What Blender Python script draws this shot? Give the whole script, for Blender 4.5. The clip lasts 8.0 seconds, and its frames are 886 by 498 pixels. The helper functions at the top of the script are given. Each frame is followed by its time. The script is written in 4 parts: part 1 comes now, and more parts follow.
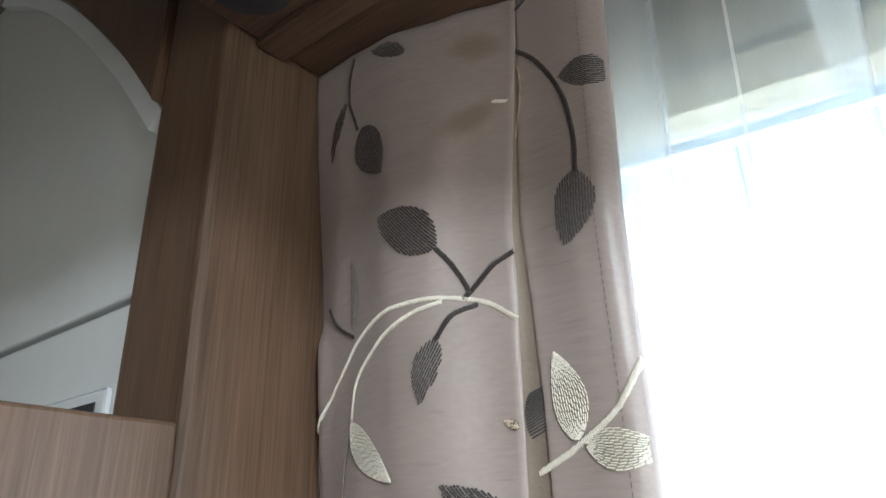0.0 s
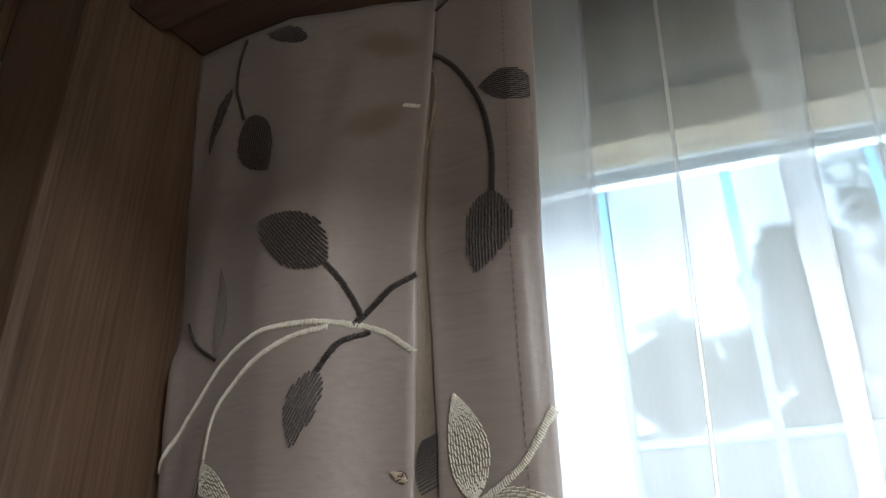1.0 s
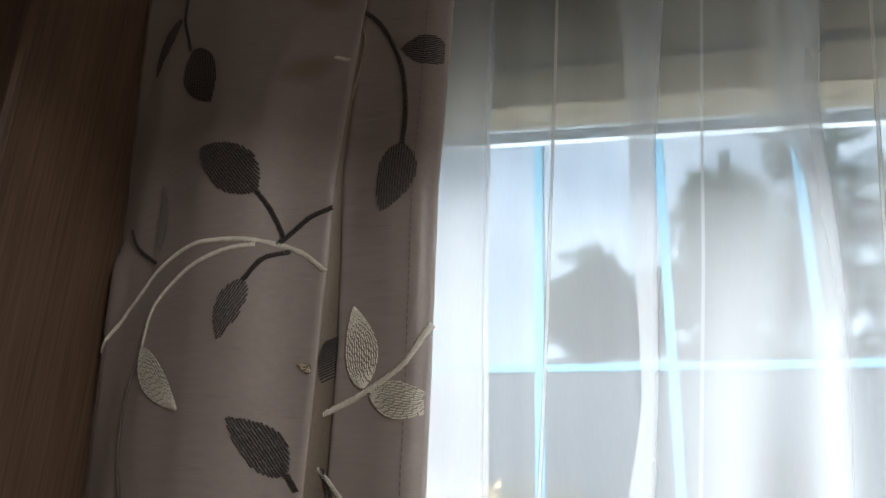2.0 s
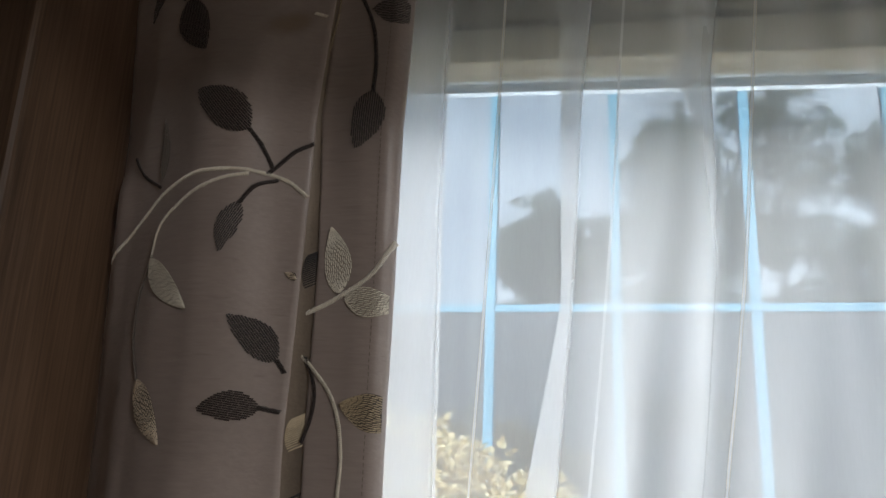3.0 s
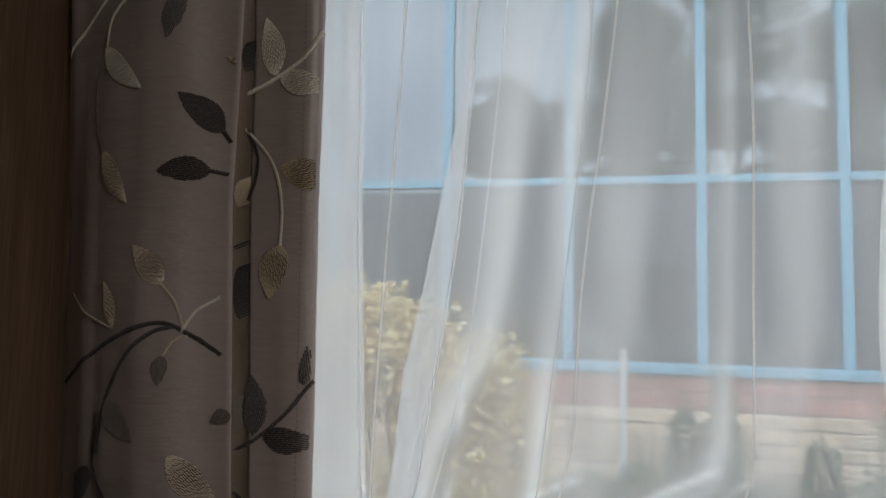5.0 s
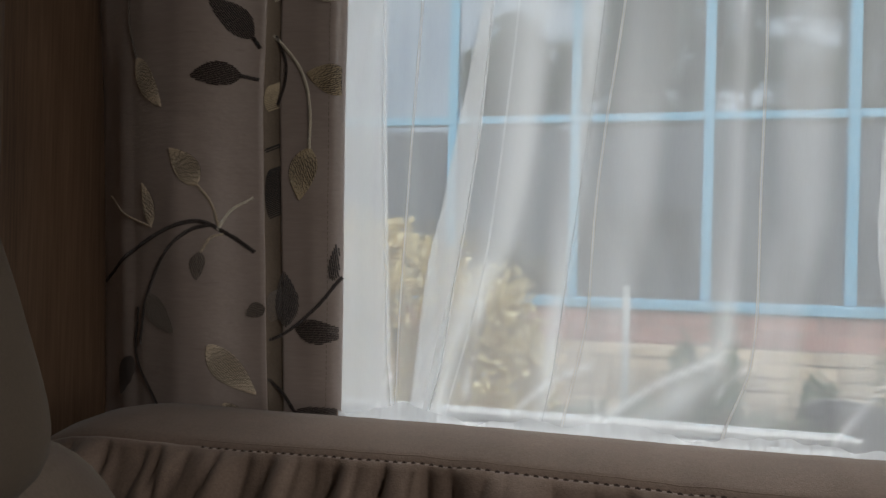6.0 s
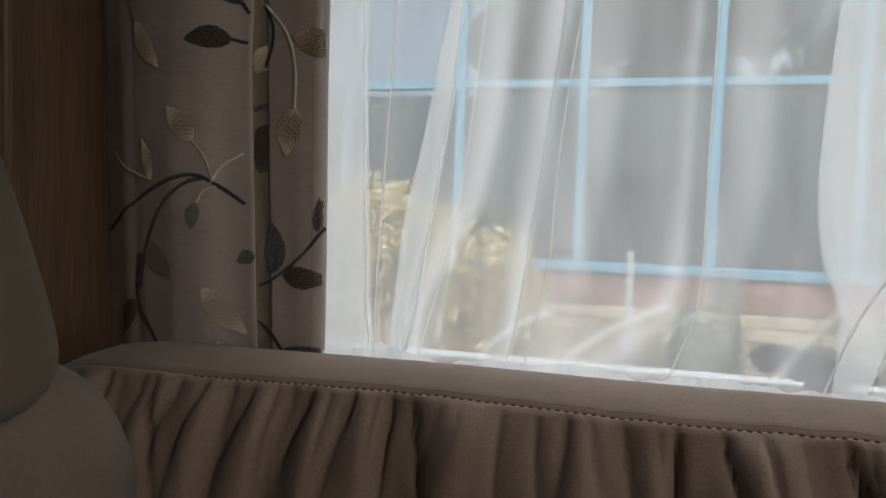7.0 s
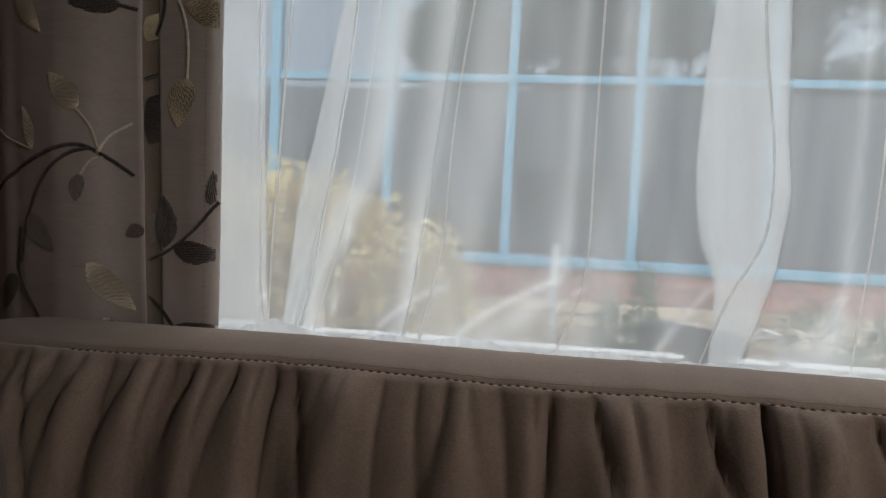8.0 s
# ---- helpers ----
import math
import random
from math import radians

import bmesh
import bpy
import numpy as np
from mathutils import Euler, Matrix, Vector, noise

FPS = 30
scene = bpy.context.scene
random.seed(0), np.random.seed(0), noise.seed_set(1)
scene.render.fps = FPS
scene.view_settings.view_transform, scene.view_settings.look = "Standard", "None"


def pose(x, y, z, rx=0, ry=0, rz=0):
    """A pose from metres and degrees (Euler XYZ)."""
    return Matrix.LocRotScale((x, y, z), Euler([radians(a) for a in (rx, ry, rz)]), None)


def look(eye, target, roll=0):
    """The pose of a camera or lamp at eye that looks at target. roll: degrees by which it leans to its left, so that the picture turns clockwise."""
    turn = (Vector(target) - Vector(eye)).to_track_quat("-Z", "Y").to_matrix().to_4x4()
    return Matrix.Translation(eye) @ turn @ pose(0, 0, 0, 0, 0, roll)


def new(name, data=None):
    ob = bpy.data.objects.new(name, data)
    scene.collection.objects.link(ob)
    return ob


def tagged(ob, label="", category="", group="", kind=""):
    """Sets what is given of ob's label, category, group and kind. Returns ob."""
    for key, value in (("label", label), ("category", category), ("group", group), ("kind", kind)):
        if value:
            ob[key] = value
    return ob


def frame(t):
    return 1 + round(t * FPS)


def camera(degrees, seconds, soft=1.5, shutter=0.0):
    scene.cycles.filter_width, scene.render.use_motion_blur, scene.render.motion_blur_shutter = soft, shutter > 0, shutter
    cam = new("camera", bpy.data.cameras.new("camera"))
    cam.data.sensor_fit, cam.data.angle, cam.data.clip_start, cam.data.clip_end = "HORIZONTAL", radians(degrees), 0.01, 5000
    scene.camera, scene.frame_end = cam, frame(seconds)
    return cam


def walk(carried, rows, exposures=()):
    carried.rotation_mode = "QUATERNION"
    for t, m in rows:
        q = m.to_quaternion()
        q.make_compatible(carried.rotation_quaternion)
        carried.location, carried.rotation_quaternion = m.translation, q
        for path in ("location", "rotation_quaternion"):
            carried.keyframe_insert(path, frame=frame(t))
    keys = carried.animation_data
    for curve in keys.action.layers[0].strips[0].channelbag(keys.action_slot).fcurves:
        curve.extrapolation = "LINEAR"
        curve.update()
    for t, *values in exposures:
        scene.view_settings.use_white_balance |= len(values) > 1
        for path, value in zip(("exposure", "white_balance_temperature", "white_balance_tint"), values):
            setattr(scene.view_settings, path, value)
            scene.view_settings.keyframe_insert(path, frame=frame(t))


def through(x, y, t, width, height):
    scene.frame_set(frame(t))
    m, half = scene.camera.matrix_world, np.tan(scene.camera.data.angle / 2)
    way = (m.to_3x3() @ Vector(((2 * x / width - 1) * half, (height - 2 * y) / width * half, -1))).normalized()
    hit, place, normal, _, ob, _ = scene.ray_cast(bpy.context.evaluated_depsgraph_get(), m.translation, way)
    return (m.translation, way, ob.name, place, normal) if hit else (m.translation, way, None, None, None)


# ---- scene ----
cam = camera(64.9, 8.0)
PATH = [
    (0, (0.119, -0.391, 1.258), (-1.014, 1.056, 2.047), -1.5),
    (0.2, (0.098, -0.367, 1.263), (-0.96, 1.1, 2.117), -1.5),
    (0.5, (0.079, -0.352, 1.277), (-0.899, 1.179, 2.115), -1.6),
    (0.8, (0.07, -0.338, 1.271), (-0.801, 1.228, 2.162), -1.5),
    (1, (0.075, -0.354, 1.28), (-0.735, 1.269, 2.124), -0.9),
    (1.2, (0.092, -0.36, 1.272), (-0.7, 1.259, 2.138), 0.0),
    (1.5, (0.111, -0.393, 1.278), (-0.604, 1.325, 2.013), 1.1),
    (1.8, (0.124, -0.411, 1.27), (-0.569, 1.322, 1.989), 1.8),
    (2, (0.126, -0.424, 1.261), (-0.541, 1.355, 1.885), 2.2),
    (2.2, (0.126, -0.435, 1.251), (-0.517, 1.374, 1.814), 2.4),
    (3.3, (0.173, -0.54, 1.206), (-0.37, 1.34, 1.62), 2.1),
    (3.5, (0.187, -0.55, 1.191), (-0.368, 1.337, 1.549), 2.0),
    (3.8, (0.205, -0.552, 1.171), (-0.318, 1.353, 1.487), 1.8),
    (4, (0.21, -0.553, 1.172), (-0.292, 1.363, 1.447), 1.8),
    (4.3, (0.222, -0.565, 1.166), (-0.273, 1.363, 1.357), 1.8),
    (4.5, (0.214, -0.579, 1.123), (-0.24, 1.355, 1.358), 1.2),
    (4.7, (0.215, -0.584, 1.115), (-0.235, 1.353, 1.323), 1.2),
    (5.8, (0.208, -0.599, 1.078), (-0.258, 1.346, 1.119), 1.2),
    (6, (0.206, -0.619, 1.071), (-0.254, 1.327, 1.067), 1.3),
    (6.2, (0.207, -0.638, 1.066), (-0.247, 1.309, 1.031), 1.5),
    (6.5, (0.226, -0.651, 1.064), (-0.258, 1.288, 0.989), 1.6),
    (6.8, (0.25, -0.651, 1.062), (-0.286, 1.274, 0.974), 1.7),
    (7, (0.254, -0.662, 1.061), (-0.235, 1.274, 0.956), 1.9),
    (7.5, (0.284, -0.655, 1.052), (-0.134, 1.297, 0.939), 2.4),
    (7.8, (0.289, -0.654, 1.048), (-0.057, 1.313, 0.936), 2.4),
    (8, (0.292, -0.66, 1.044), (-0.009, 1.315, 0.932), 2.7),
]
EXPOSURES = [(0, 3.4, 5500, 1), (0.5, 2.8, 5700, 1), (1, 2.3, 5900, 4), (1.5, 1.94, 6050, 6), (2, 1.66, 6200, 8), (3.5, 1.09, 6300, 9), (4.5, 0.68, 6350, 9), (6, 0.52, 6550, 9), (6.5, 0.66, 6600, 9), (7, 0.7, 6600, 9), (8, 0.55, 6500, 9)]
walk(cam, [(t, look(eye, target, roll)) for t, eye, target, roll in PATH], EXPOSURES)

# ---- world, sun, fill light ----
GROUND = -0.55
world = bpy.data.worlds.new("sky")
scene.world = world
world.use_nodes = True
wn = world.node_tree
sky = wn.nodes.new("ShaderNodeTexSky")
sky.sky_type, sky.sun_disc = "NISHITA", False
sky.sun_elevation, sky.sun_rotation = radians(52), radians(24)
sky.dust_density, sky.air_density = 3.0, 1.0
# thin cloud over the clear sky
cloud = wn.nodes.new("ShaderNodeTexNoise")
cloud.inputs["Scale"].default_value, cloud.inputs["Detail"].default_value = 2.2, 6.0
ramp = wn.nodes.new("ShaderNodeValToRGB")
ramp.color_ramp.elements[0].position, ramp.color_ramp.elements[1].position = 0.18, 0.52
mixsky = wn.nodes.new("ShaderNodeMixRGB")
mixsky.inputs[2].default_value = (10.0, 10.6, 11.2, 1)
wn.links.new(cloud.outputs["Fac"], ramp.inputs["Fac"])
wn.links.new(ramp.outputs["Color"], mixsky.inputs[0])
wn.links.new(sky.outputs["Color"], mixsky.inputs[1])
wn.links.new(mixsky.outputs["Color"], wn.nodes["Background"].inputs["Color"])
wn.nodes["Background"].inputs["Strength"].default_value = 0.15

sun_data = bpy.data.lights.new("sun", "SUN")
sun_data.energy, sun_data.angle, sun_data.color = 2.8, radians(60), (1.0, 0.985, 0.96)
sun = new("sun", sun_data)
sun.matrix_world = look((4, 9, 12.5), (0.3, 0, 0))


def fill_lamp(name, m, sx, sy, watts):
    d = bpy.data.lights.new(name, "AREA")
    d.shape, d.size, d.size_y, d.energy, d.color = "RECTANGLE", sx, sy, watts, (1.0, 0.965, 0.93)
    ob = new(name, d)
    ob.matrix_world = m
    return ob


# fill lamps in an unseen window and roof hatch, added to light the room
fill_lamp("east_fill_light", look((2.36, -1.0, 0.97), (0, -0.6, 1.2)), 0.9, 0.5, 0.8)
fill_lamp("hatch_fill_light", look((1.65, -1.35, 2.1), (1.65, -1.35, 0)), 0.36, 0.36, 11.0)


# ---- materials ----
def material(name, colour, rough=0.6, metal=0.0, vary=0.15, scale=20.0, fine=300.0, bump=0.0, bump_scale=200.0,
             stretch=(1, 1, 1), spec=0.5, sheen=0.0, island=0.0, through=0.0, colour2=None, coat=0.0):
    m = bpy.data.materials.new(name)
    m.use_nodes = True
    nt = m.node_tree
    b = nt.nodes["Principled BSDF"]
    b.inputs["Roughness"].default_value = rough
    b.inputs["Metallic"].default_value = metal
    b.inputs["Specular IOR Level"].default_value = spec
    b.inputs["Sheen Weight"].default_value = sheen
    b.inputs["Coat Weight"].default_value = coat
    tc = nt.nodes.new("ShaderNodeTexCoord")
    mp = nt.nodes.new("ShaderNodeMapping")
    mp.inputs["Scale"].default_value = stretch
    nt.links.new(tc.outputs["Object"], mp.inputs["Vector"])
    big = nt.nodes.new("ShaderNodeTexNoise")
    big.inputs["Scale"].default_value, big.inputs["Detail"].default_value = scale, 4.0
    small = nt.nodes.new("ShaderNodeTexNoise")
    small.inputs["Scale"].default_value, small.inputs["Detail"].default_value = fine, 3.0
    for n in (big, small):
        nt.links.new(mp.outputs["Vector"], n.inputs["Vector"])
    add = nt.nodes.new("ShaderNodeMath")
    add.operation = "MULTIPLY_ADD"
    add.inputs[1].default_value = 0.5
    nt.links.new(small.outputs["Fac"], add.inputs[0])
    half = nt.nodes.new("ShaderNodeMath")
    half.operation = "MULTIPLY"
    half.inputs[1].default_value = 0.5
    nt.links.new(big.outputs["Fac"], half.inputs[0])
    nt.links.new(half.outputs[0], add.inputs[2])
    last = add.outputs[0]
    if island:
        geo = nt.nodes.new("ShaderNodeNewGeometry")
        oi = nt.nodes.new("ShaderNodeObjectInfo")
        s = nt.nodes.new("ShaderNodeMath")
        s.operation = "ADD"
        nt.links.new(geo.outputs["Random Per Island"], s.inputs[0])
        nt.links.new(oi.outputs["Random"], s.inputs[1])
        f = nt.nodes.new("ShaderNodeMath")
        f.operation = "FRACT"
        nt.links.new(s.outputs[0], f.inputs[0])
        mx = nt.nodes.new("ShaderNodeMix")
        mx.inputs[0].default_value = island
        nt.links.new(last, mx.inputs[2])
        nt.links.new(f.outputs[0], mx.inputs[3])
        last = mx.outputs[0]
    cr = nt.nodes.new("ShaderNodeValToRGB")
    c2 = colour2 or tuple(min(1, c * (1 + vary)) for c in colour)
    cr.color_ramp.elements[0].position, cr.color_ramp.elements[1].position = 0.3, 0.7
    cr.color_ramp.elements[0].color = (*[c * (1 - vary) for c in colour], 1)
    cr.color_ramp.elements[1].color = (*c2, 1)
    nt.links.new(last, cr.inputs["Fac"])
    nt.links.new(cr.outputs["Color"], b.inputs["Base Color"])
    if bump:
        bn = nt.nodes.new("ShaderNodeTexNoise")
        bn.inputs["Scale"].default_value, bn.inputs["Detail"].default_value = bump_scale, 5.0
        nt.links.new(mp.outputs["Vector"], bn.inputs["Vector"])
        bp = nt.nodes.new("ShaderNodeBump")
        bp.inputs["Strength"].default_value, bp.inputs["Distance"].default_value = bump, 0.002
        nt.links.new(bn.outputs["Fac"], bp.inputs["Height"])
        nt.links.new(bp.outputs["Normal"], b.inputs["Normal"])
    if through:
        tr = nt.nodes.new("ShaderNodeBsdfTranslucent")
        nt.links.new(cr.outputs["Color"], tr.inputs["Color"])
        ms = nt.nodes.new("ShaderNodeMixShader")
        ms.inputs[0].default_value = through
        nt.links.new(b.outputs[0], ms.inputs[1])
        nt.links.new(tr.outputs[0], ms.inputs[2])
        nt.links.new(ms.outputs[0], nt.nodes["Material Output"].inputs["Surface"])
    return m


def sheer_material(name, cover, colour=(0.95, 0.965, 0.98)):
    """Open-weave voile: holes let the view pass, the threads scatter light to both sides."""
    m = bpy.data.materials.new(name)
    m.use_nodes = True
    nt = m.node_tree
    nt.nodes.remove(nt.nodes["Principled BSDF"])
    clear = nt.nodes.new("ShaderNodeBsdfTransparent")
    dif = nt.nodes.new("ShaderNodeBsdfDiffuse")
    trl = nt.nodes.new("ShaderNodeBsdfTranslucent")
    dif.inputs["Color"].default_value = trl.inputs["Color"].default_value = (*colour, 1)
    cloth = nt.nodes.new("ShaderNodeMixShader")
    cloth.inputs[0].default_value = 0.7
    nt.links.new(dif.outputs[0], cloth.inputs[1])
    nt.links.new(trl.outputs[0], cloth.inputs[2])
    tc = nt.nodes.new("ShaderNodeTexCoord")
    mp = nt.nodes.new("ShaderNodeMapping")
    mp.inputs["Scale"].default_value = (1, 1, 0.12)
    nz = nt.nodes.new("ShaderNodeTexNoise")
    nz.inputs["Scale"].default_value, nz.inputs["Detail"].default_value = 700.0, 2.0
    nt.links.new(tc.outputs["Object"], mp.inputs["Vector"])
    nt.links.new(mp.outputs["Vector"], nz.inputs["Vector"])
    rng = nt.nodes.new("ShaderNodeMapRange")
    rng.inputs["To Min"].default_value, rng.inputs["To Max"].default_value = cover - 0.015, cover + 0.015
    nt.links.new(nz.outputs["Fac"], rng.inputs["Value"])
    mp2 = nt.nodes.new("ShaderNodeMapping")
    mp2.inputs["Scale"].default_value = (1, 1, 0.05)
    mp2.inputs["Rotation"].default_value = (0, -0.09, 0)
    nz2 = nt.nodes.new("ShaderNodeTexNoise")
    nz2.inputs["Scale"].default_value, nz2.inputs["Detail"].default_value = 26.0, 1.0
    nt.links.new(tc.outputs["Object"], mp2.inputs["Vector"])
    nt.links.new(mp2.outputs["Vector"], nz2.inputs["Vector"])
    slack = nt.nodes.new("ShaderNodeMapRange")
    slack.inputs["From Min"].default_value, slack.inputs["From Max"].default_value = 0.35, 0.7
    slack.inputs["To Min"].default_value, slack.inputs["To Max"].default_value = -0.05, 0.07
    nt.links.new(nz2.outputs["Fac"], slack.inputs["Value"])
    tot = nt.nodes.new("ShaderNodeMath")
    tot.operation = "ADD"
    nt.links.new(rng.outputs["Result"], tot.inputs[0])
    nt.links.new(slack.outputs["Result"], tot.inputs[1])
    att = nt.nodes.new("ShaderNodeAttribute")
    att.attribute_name = "gather"
    closer = nt.nodes.new("ShaderNodeMath")
    closer.operation = "MULTIPLY_ADD"
    closer.inputs[1].default_value = 0.34
    nt.links.new(att.outputs["Fac"], closer.inputs[0])
    nt.links.new(tot.outputs[0], closer.inputs[2])
    tot = closer
    out = nt.nodes.new("ShaderNodeMixShader")
    nt.links.new(tot.outputs[0], out.inputs[0])
    nt.links.new(clear.outputs[0], out.inputs[1])
    nt.links.new(cloth.outputs[0], out.inputs[2])
    nt.links.new(out.outputs[0], nt.nodes["Material Output"].inputs["Surface"])
    return m


def glass_material(name, tint, mirror, blur=0.01, ior=1.45):
    """A clear sheet that also mirrors, more so at a slant."""
    m = bpy.data.materials.new(name)
    m.use_nodes = True
    nt = m.node_tree
    nt.nodes.remove(nt.nodes["Principled BSDF"])
    clear = nt.nodes.new("ShaderNodeBsdfTransparent")
    clear.inputs["Color"].default_value = (*tint, 1)
    gl = nt.nodes.new("ShaderNodeBsdfGlossy")
    gl.inputs["Roughness"].default_value = blur
    gl.inputs["Color"].default_value = (0.86, 0.93, 1.0, 1)
    fr = nt.nodes.new("ShaderNodeFresnel")
    fr.inputs["IOR"].default_value = ior
    ad = nt.nodes.new("ShaderNodeMath")
    ad.operation = "ADD"
    ad.inputs[1].default_value = mirror
    nt.links.new(fr.outputs[0], ad.inputs[0])
    mx = nt.nodes.new("ShaderNodeMixShader")
    nt.links.new(ad.outputs[0], mx.inputs[0])
    nt.links.new(clear.outputs[0], mx.inputs[1])
    nt.links.new(gl.outputs[0], mx.inputs[2])
    nt.links.new(mx.outputs[0], nt.nodes["Material Output"].inputs["Surface"])
    return m


WOOD = material("walnut_veneer", (0.12, 0.073, 0.046), 0.4, vary=0.5, scale=40, fine=420, stretch=(1, 1, 0.03), bump=0.05, bump_scale=220, spec=0.4)
WOOD_H = material("walnut_veneer_lengthwise", (0.094, 0.056, 0.036), 0.42, vary=0.5, scale=40, fine=420, stretch=(0.03, 1, 1), bump=0.05, bump_scale=220, spec=0.4)
CLOTH = material("taupe_satin", (0.365, 0.302, 0.272), 0.4, vary=0.09, scale=14, fine=330, stretch=(0.12, 1, 1), bump=0.16, bump_scale=300, spec=0.65, sheen=0.15, through=0.06)
# sparse dark slubs across the satin, and a softer sheen in broad streaks
cn = CLOTH.node_tree
cb = cn.nodes["Principled BSDF"]
old = cb.inputs["Base Color"].links[0].from_socket
ctc = cn.nodes.new("ShaderNodeTexCoord")
cmp = cn.nodes.new("ShaderNodeMapping")
cmp.inputs["Scale"].default_value = (0.07, 0.3, 1)
cn.links.new(ctc.outputs["Object"], cmp.inputs["Vector"])
slub = cn.nodes.new("ShaderNodeTexNoise")
slub.inputs["Scale"].default_value, slub.inputs["Detail"].default_value = 310.0, 1.0
cn.links.new(cmp.outputs["Vector"], slub.inputs["Vector"])
srange = cn.nodes.new("ShaderNodeMapRange")
for key, val in (("From Min", 0.69), ("From Max", 0.79), ("To Min", 0.0), ("To Max", 0.2)):
    srange.inputs[key].default_value = val
cn.links.new(slub.outputs["Fac"], srange.inputs["Value"])
smix = cn.nodes.new("ShaderNodeMixRGB")
smix.inputs[2].default_value = (0.13, 0.10, 0.085, 1)
cn.links.new(srange.outputs["Result"], smix.inputs[0])
cn.links.new(old, smix.inputs[1])
batt = cn.nodes.new("ShaderNodeAttribute")
batt.attribute_name = "behind"
bmul = cn.nodes.new("ShaderNodeMath")
bmul.operation = "MULTIPLY"
bmul.inputs[1].default_value = 0.6
cn.links.new(batt.outputs["Fac"], bmul.inputs[0])
bmix = cn.nodes.new("ShaderNodeMixRGB")
bmix.inputs[2].default_value = (0.19, 0.13, 0.07, 1)
cn.links.new(bmul.outputs[0], bmix.inputs[0])
cn.links.new(smix.outputs[0], bmix.inputs[1])
cn.links.new(bmix.outputs[0], cb.inputs["Base Color"])
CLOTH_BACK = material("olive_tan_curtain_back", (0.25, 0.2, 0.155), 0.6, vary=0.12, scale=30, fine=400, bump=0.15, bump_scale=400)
THREADS = {
    "dark": material("umber_thread", (0.034, 0.023, 0.02), 0.4, vary=0.3, scale=300, fine=1500, bump=0.3, bump_scale=1500, sheen=0.3),
    "deep": material("black_brown_thread", (0.018, 0.013, 0.011), 0.7, vary=0.2, scale=300, fine=1500),
    "slate": material("slate_thread", (0.048, 0.035, 0.031), 0.42, vary=0.3, scale=300, fine=1500, bump=0.3, bump_scale=1500, sheen=0.3),
    "cream": material("cream_thread", (0.78, 0.73, 0.62), 0.4, vary=0.2, scale=300, fine=1500, bump=0.3, bump_scale=1500, sheen=0.3),
    "gold": material("gold_thread", (0.47, 0.375, 0.24), 0.4, vary=0.25, scale=300, fine=1500, bump=0.3, bump_scale=1500, sheen=0.3),
    "tan": material("tan_thread", (0.56, 0.46, 0.34), 0.4, vary=0.25, scale=300, fine=1500, bump=0.3, bump_scale=1500, sheen=0.3),
    "ground": material("beige_ground_thread", (0.36, 0.31, 0.25), 0.5, vary=0.2, scale=300, fine=1500),
    "bronze": material("bronze_thread", (0.20, 0.165, 0.14), 0.42, vary=0.25, scale=300, fine=1500, bump=0.3, bump_scale=1500, sheen=0.3),
}
SHEER = sheer_material("white_voile", 0.395)
HEM = sheer_material("white_voile_hem", 0.68)
CORD = material("ecru_cord", (0.72, 0.67, 0.57), 0.7, vary=0.25, scale=200, fine=900)
SUEDE = material("taupe_suede", (0.2, 0.144, 0.112), 0.85, vary=0.2, scale=14, fine=420, bump=0.22, bump_scale=800, spec=0.15, sheen=0.16)
# pad and cushion: suede darkened, the corner's shade is put into the colour
PAD = material("pad_suede_with_shade", (0.11, 0.082, 0.062), 0.85, vary=0.2, scale=14, fine=420, bump=0.22, bump_scale=800, spec=0.15, sheen=0.12)
CUSHION = material("cushion_suede_with_shade", (0.085, 0.064, 0.046), 0.85, vary=0.1, scale=12, fine=500, bump=0.12, bump_scale=900, spec=0.1, sheen=0.05)
STITCH = material("dark_upholstery_thread", (0.075, 0.055, 0.045), 0.9, vary=0.2, spec=0.05)
GLOSS = material("white_gloss_laminate", (0.8, 0.81, 0.8), 0.12, vary=0.03, scale=3, fine=60, coat=0.5)
PLASTIC = material("white_plastic", (0.78, 0.79, 0.8), 0.35, vary=0.05, scale=10, fine=200)
POSTPAINT = material("weathered_white_paint", (0.55, 0.56, 0.56), 0.7, vary=0.15, scale=6, fine=90)
BLACK = material("black_plastic", (0.03, 0.03, 0.032), 0.4, vary=0.2, scale=30)
LATCH = material("anthracite_plastic", (0.025, 0.026, 0.03), 0.45, vary=0.2, scale=40, bump=0.1, bump_scale=600)
BLIND = material("grey_blind_cloth", (0.46, 0.44, 0.375), 0.8, vary=0.08, scale=20, fine=700, bump=0.15, bump_scale=900, through=0.42)
# pale translucent strip added to imitate the line of light below the blind
LIGHT_LINE = material("light_line_white", (0.86, 0.92, 0.96), 0.4, vary=0.03, through=0.95)
FRAME_BAND = material("frame_band_grey_blue", (0.7, 0.76, 0.8), 0.6, vary=0.06, through=0.7)
CREAM = material("cream_painted_bar", (0.8, 0.76, 0.66), 0.45, vary=0.06, scale=12, through=0.5)
LINING = material("greige_wall_lining", (0.27, 0.245, 0.215), 0.7, vary=0.06, scale=6, fine=200, bump=0.1)
CARPET = material("brown_carpet", (0.17, 0.145, 0.12), 0.95, vary=0.25, scale=30, fine=600, bump=0.5, bump_scale=500)
SHELL = material("silver_grey_caravan_sheet", (0.27, 0.28, 0.30), 0.35, vary=0.05, scale=3, fine=90, bump=0.06, bump_scale=150)
PANE = glass_material("acrylic_pane", (0.95, 0.97, 0.98), 0.0, 0.02, 1.15)
TINTED = glass_material("solar_glass", (0.40, 0.45, 0.48), 0.18, 0.045)
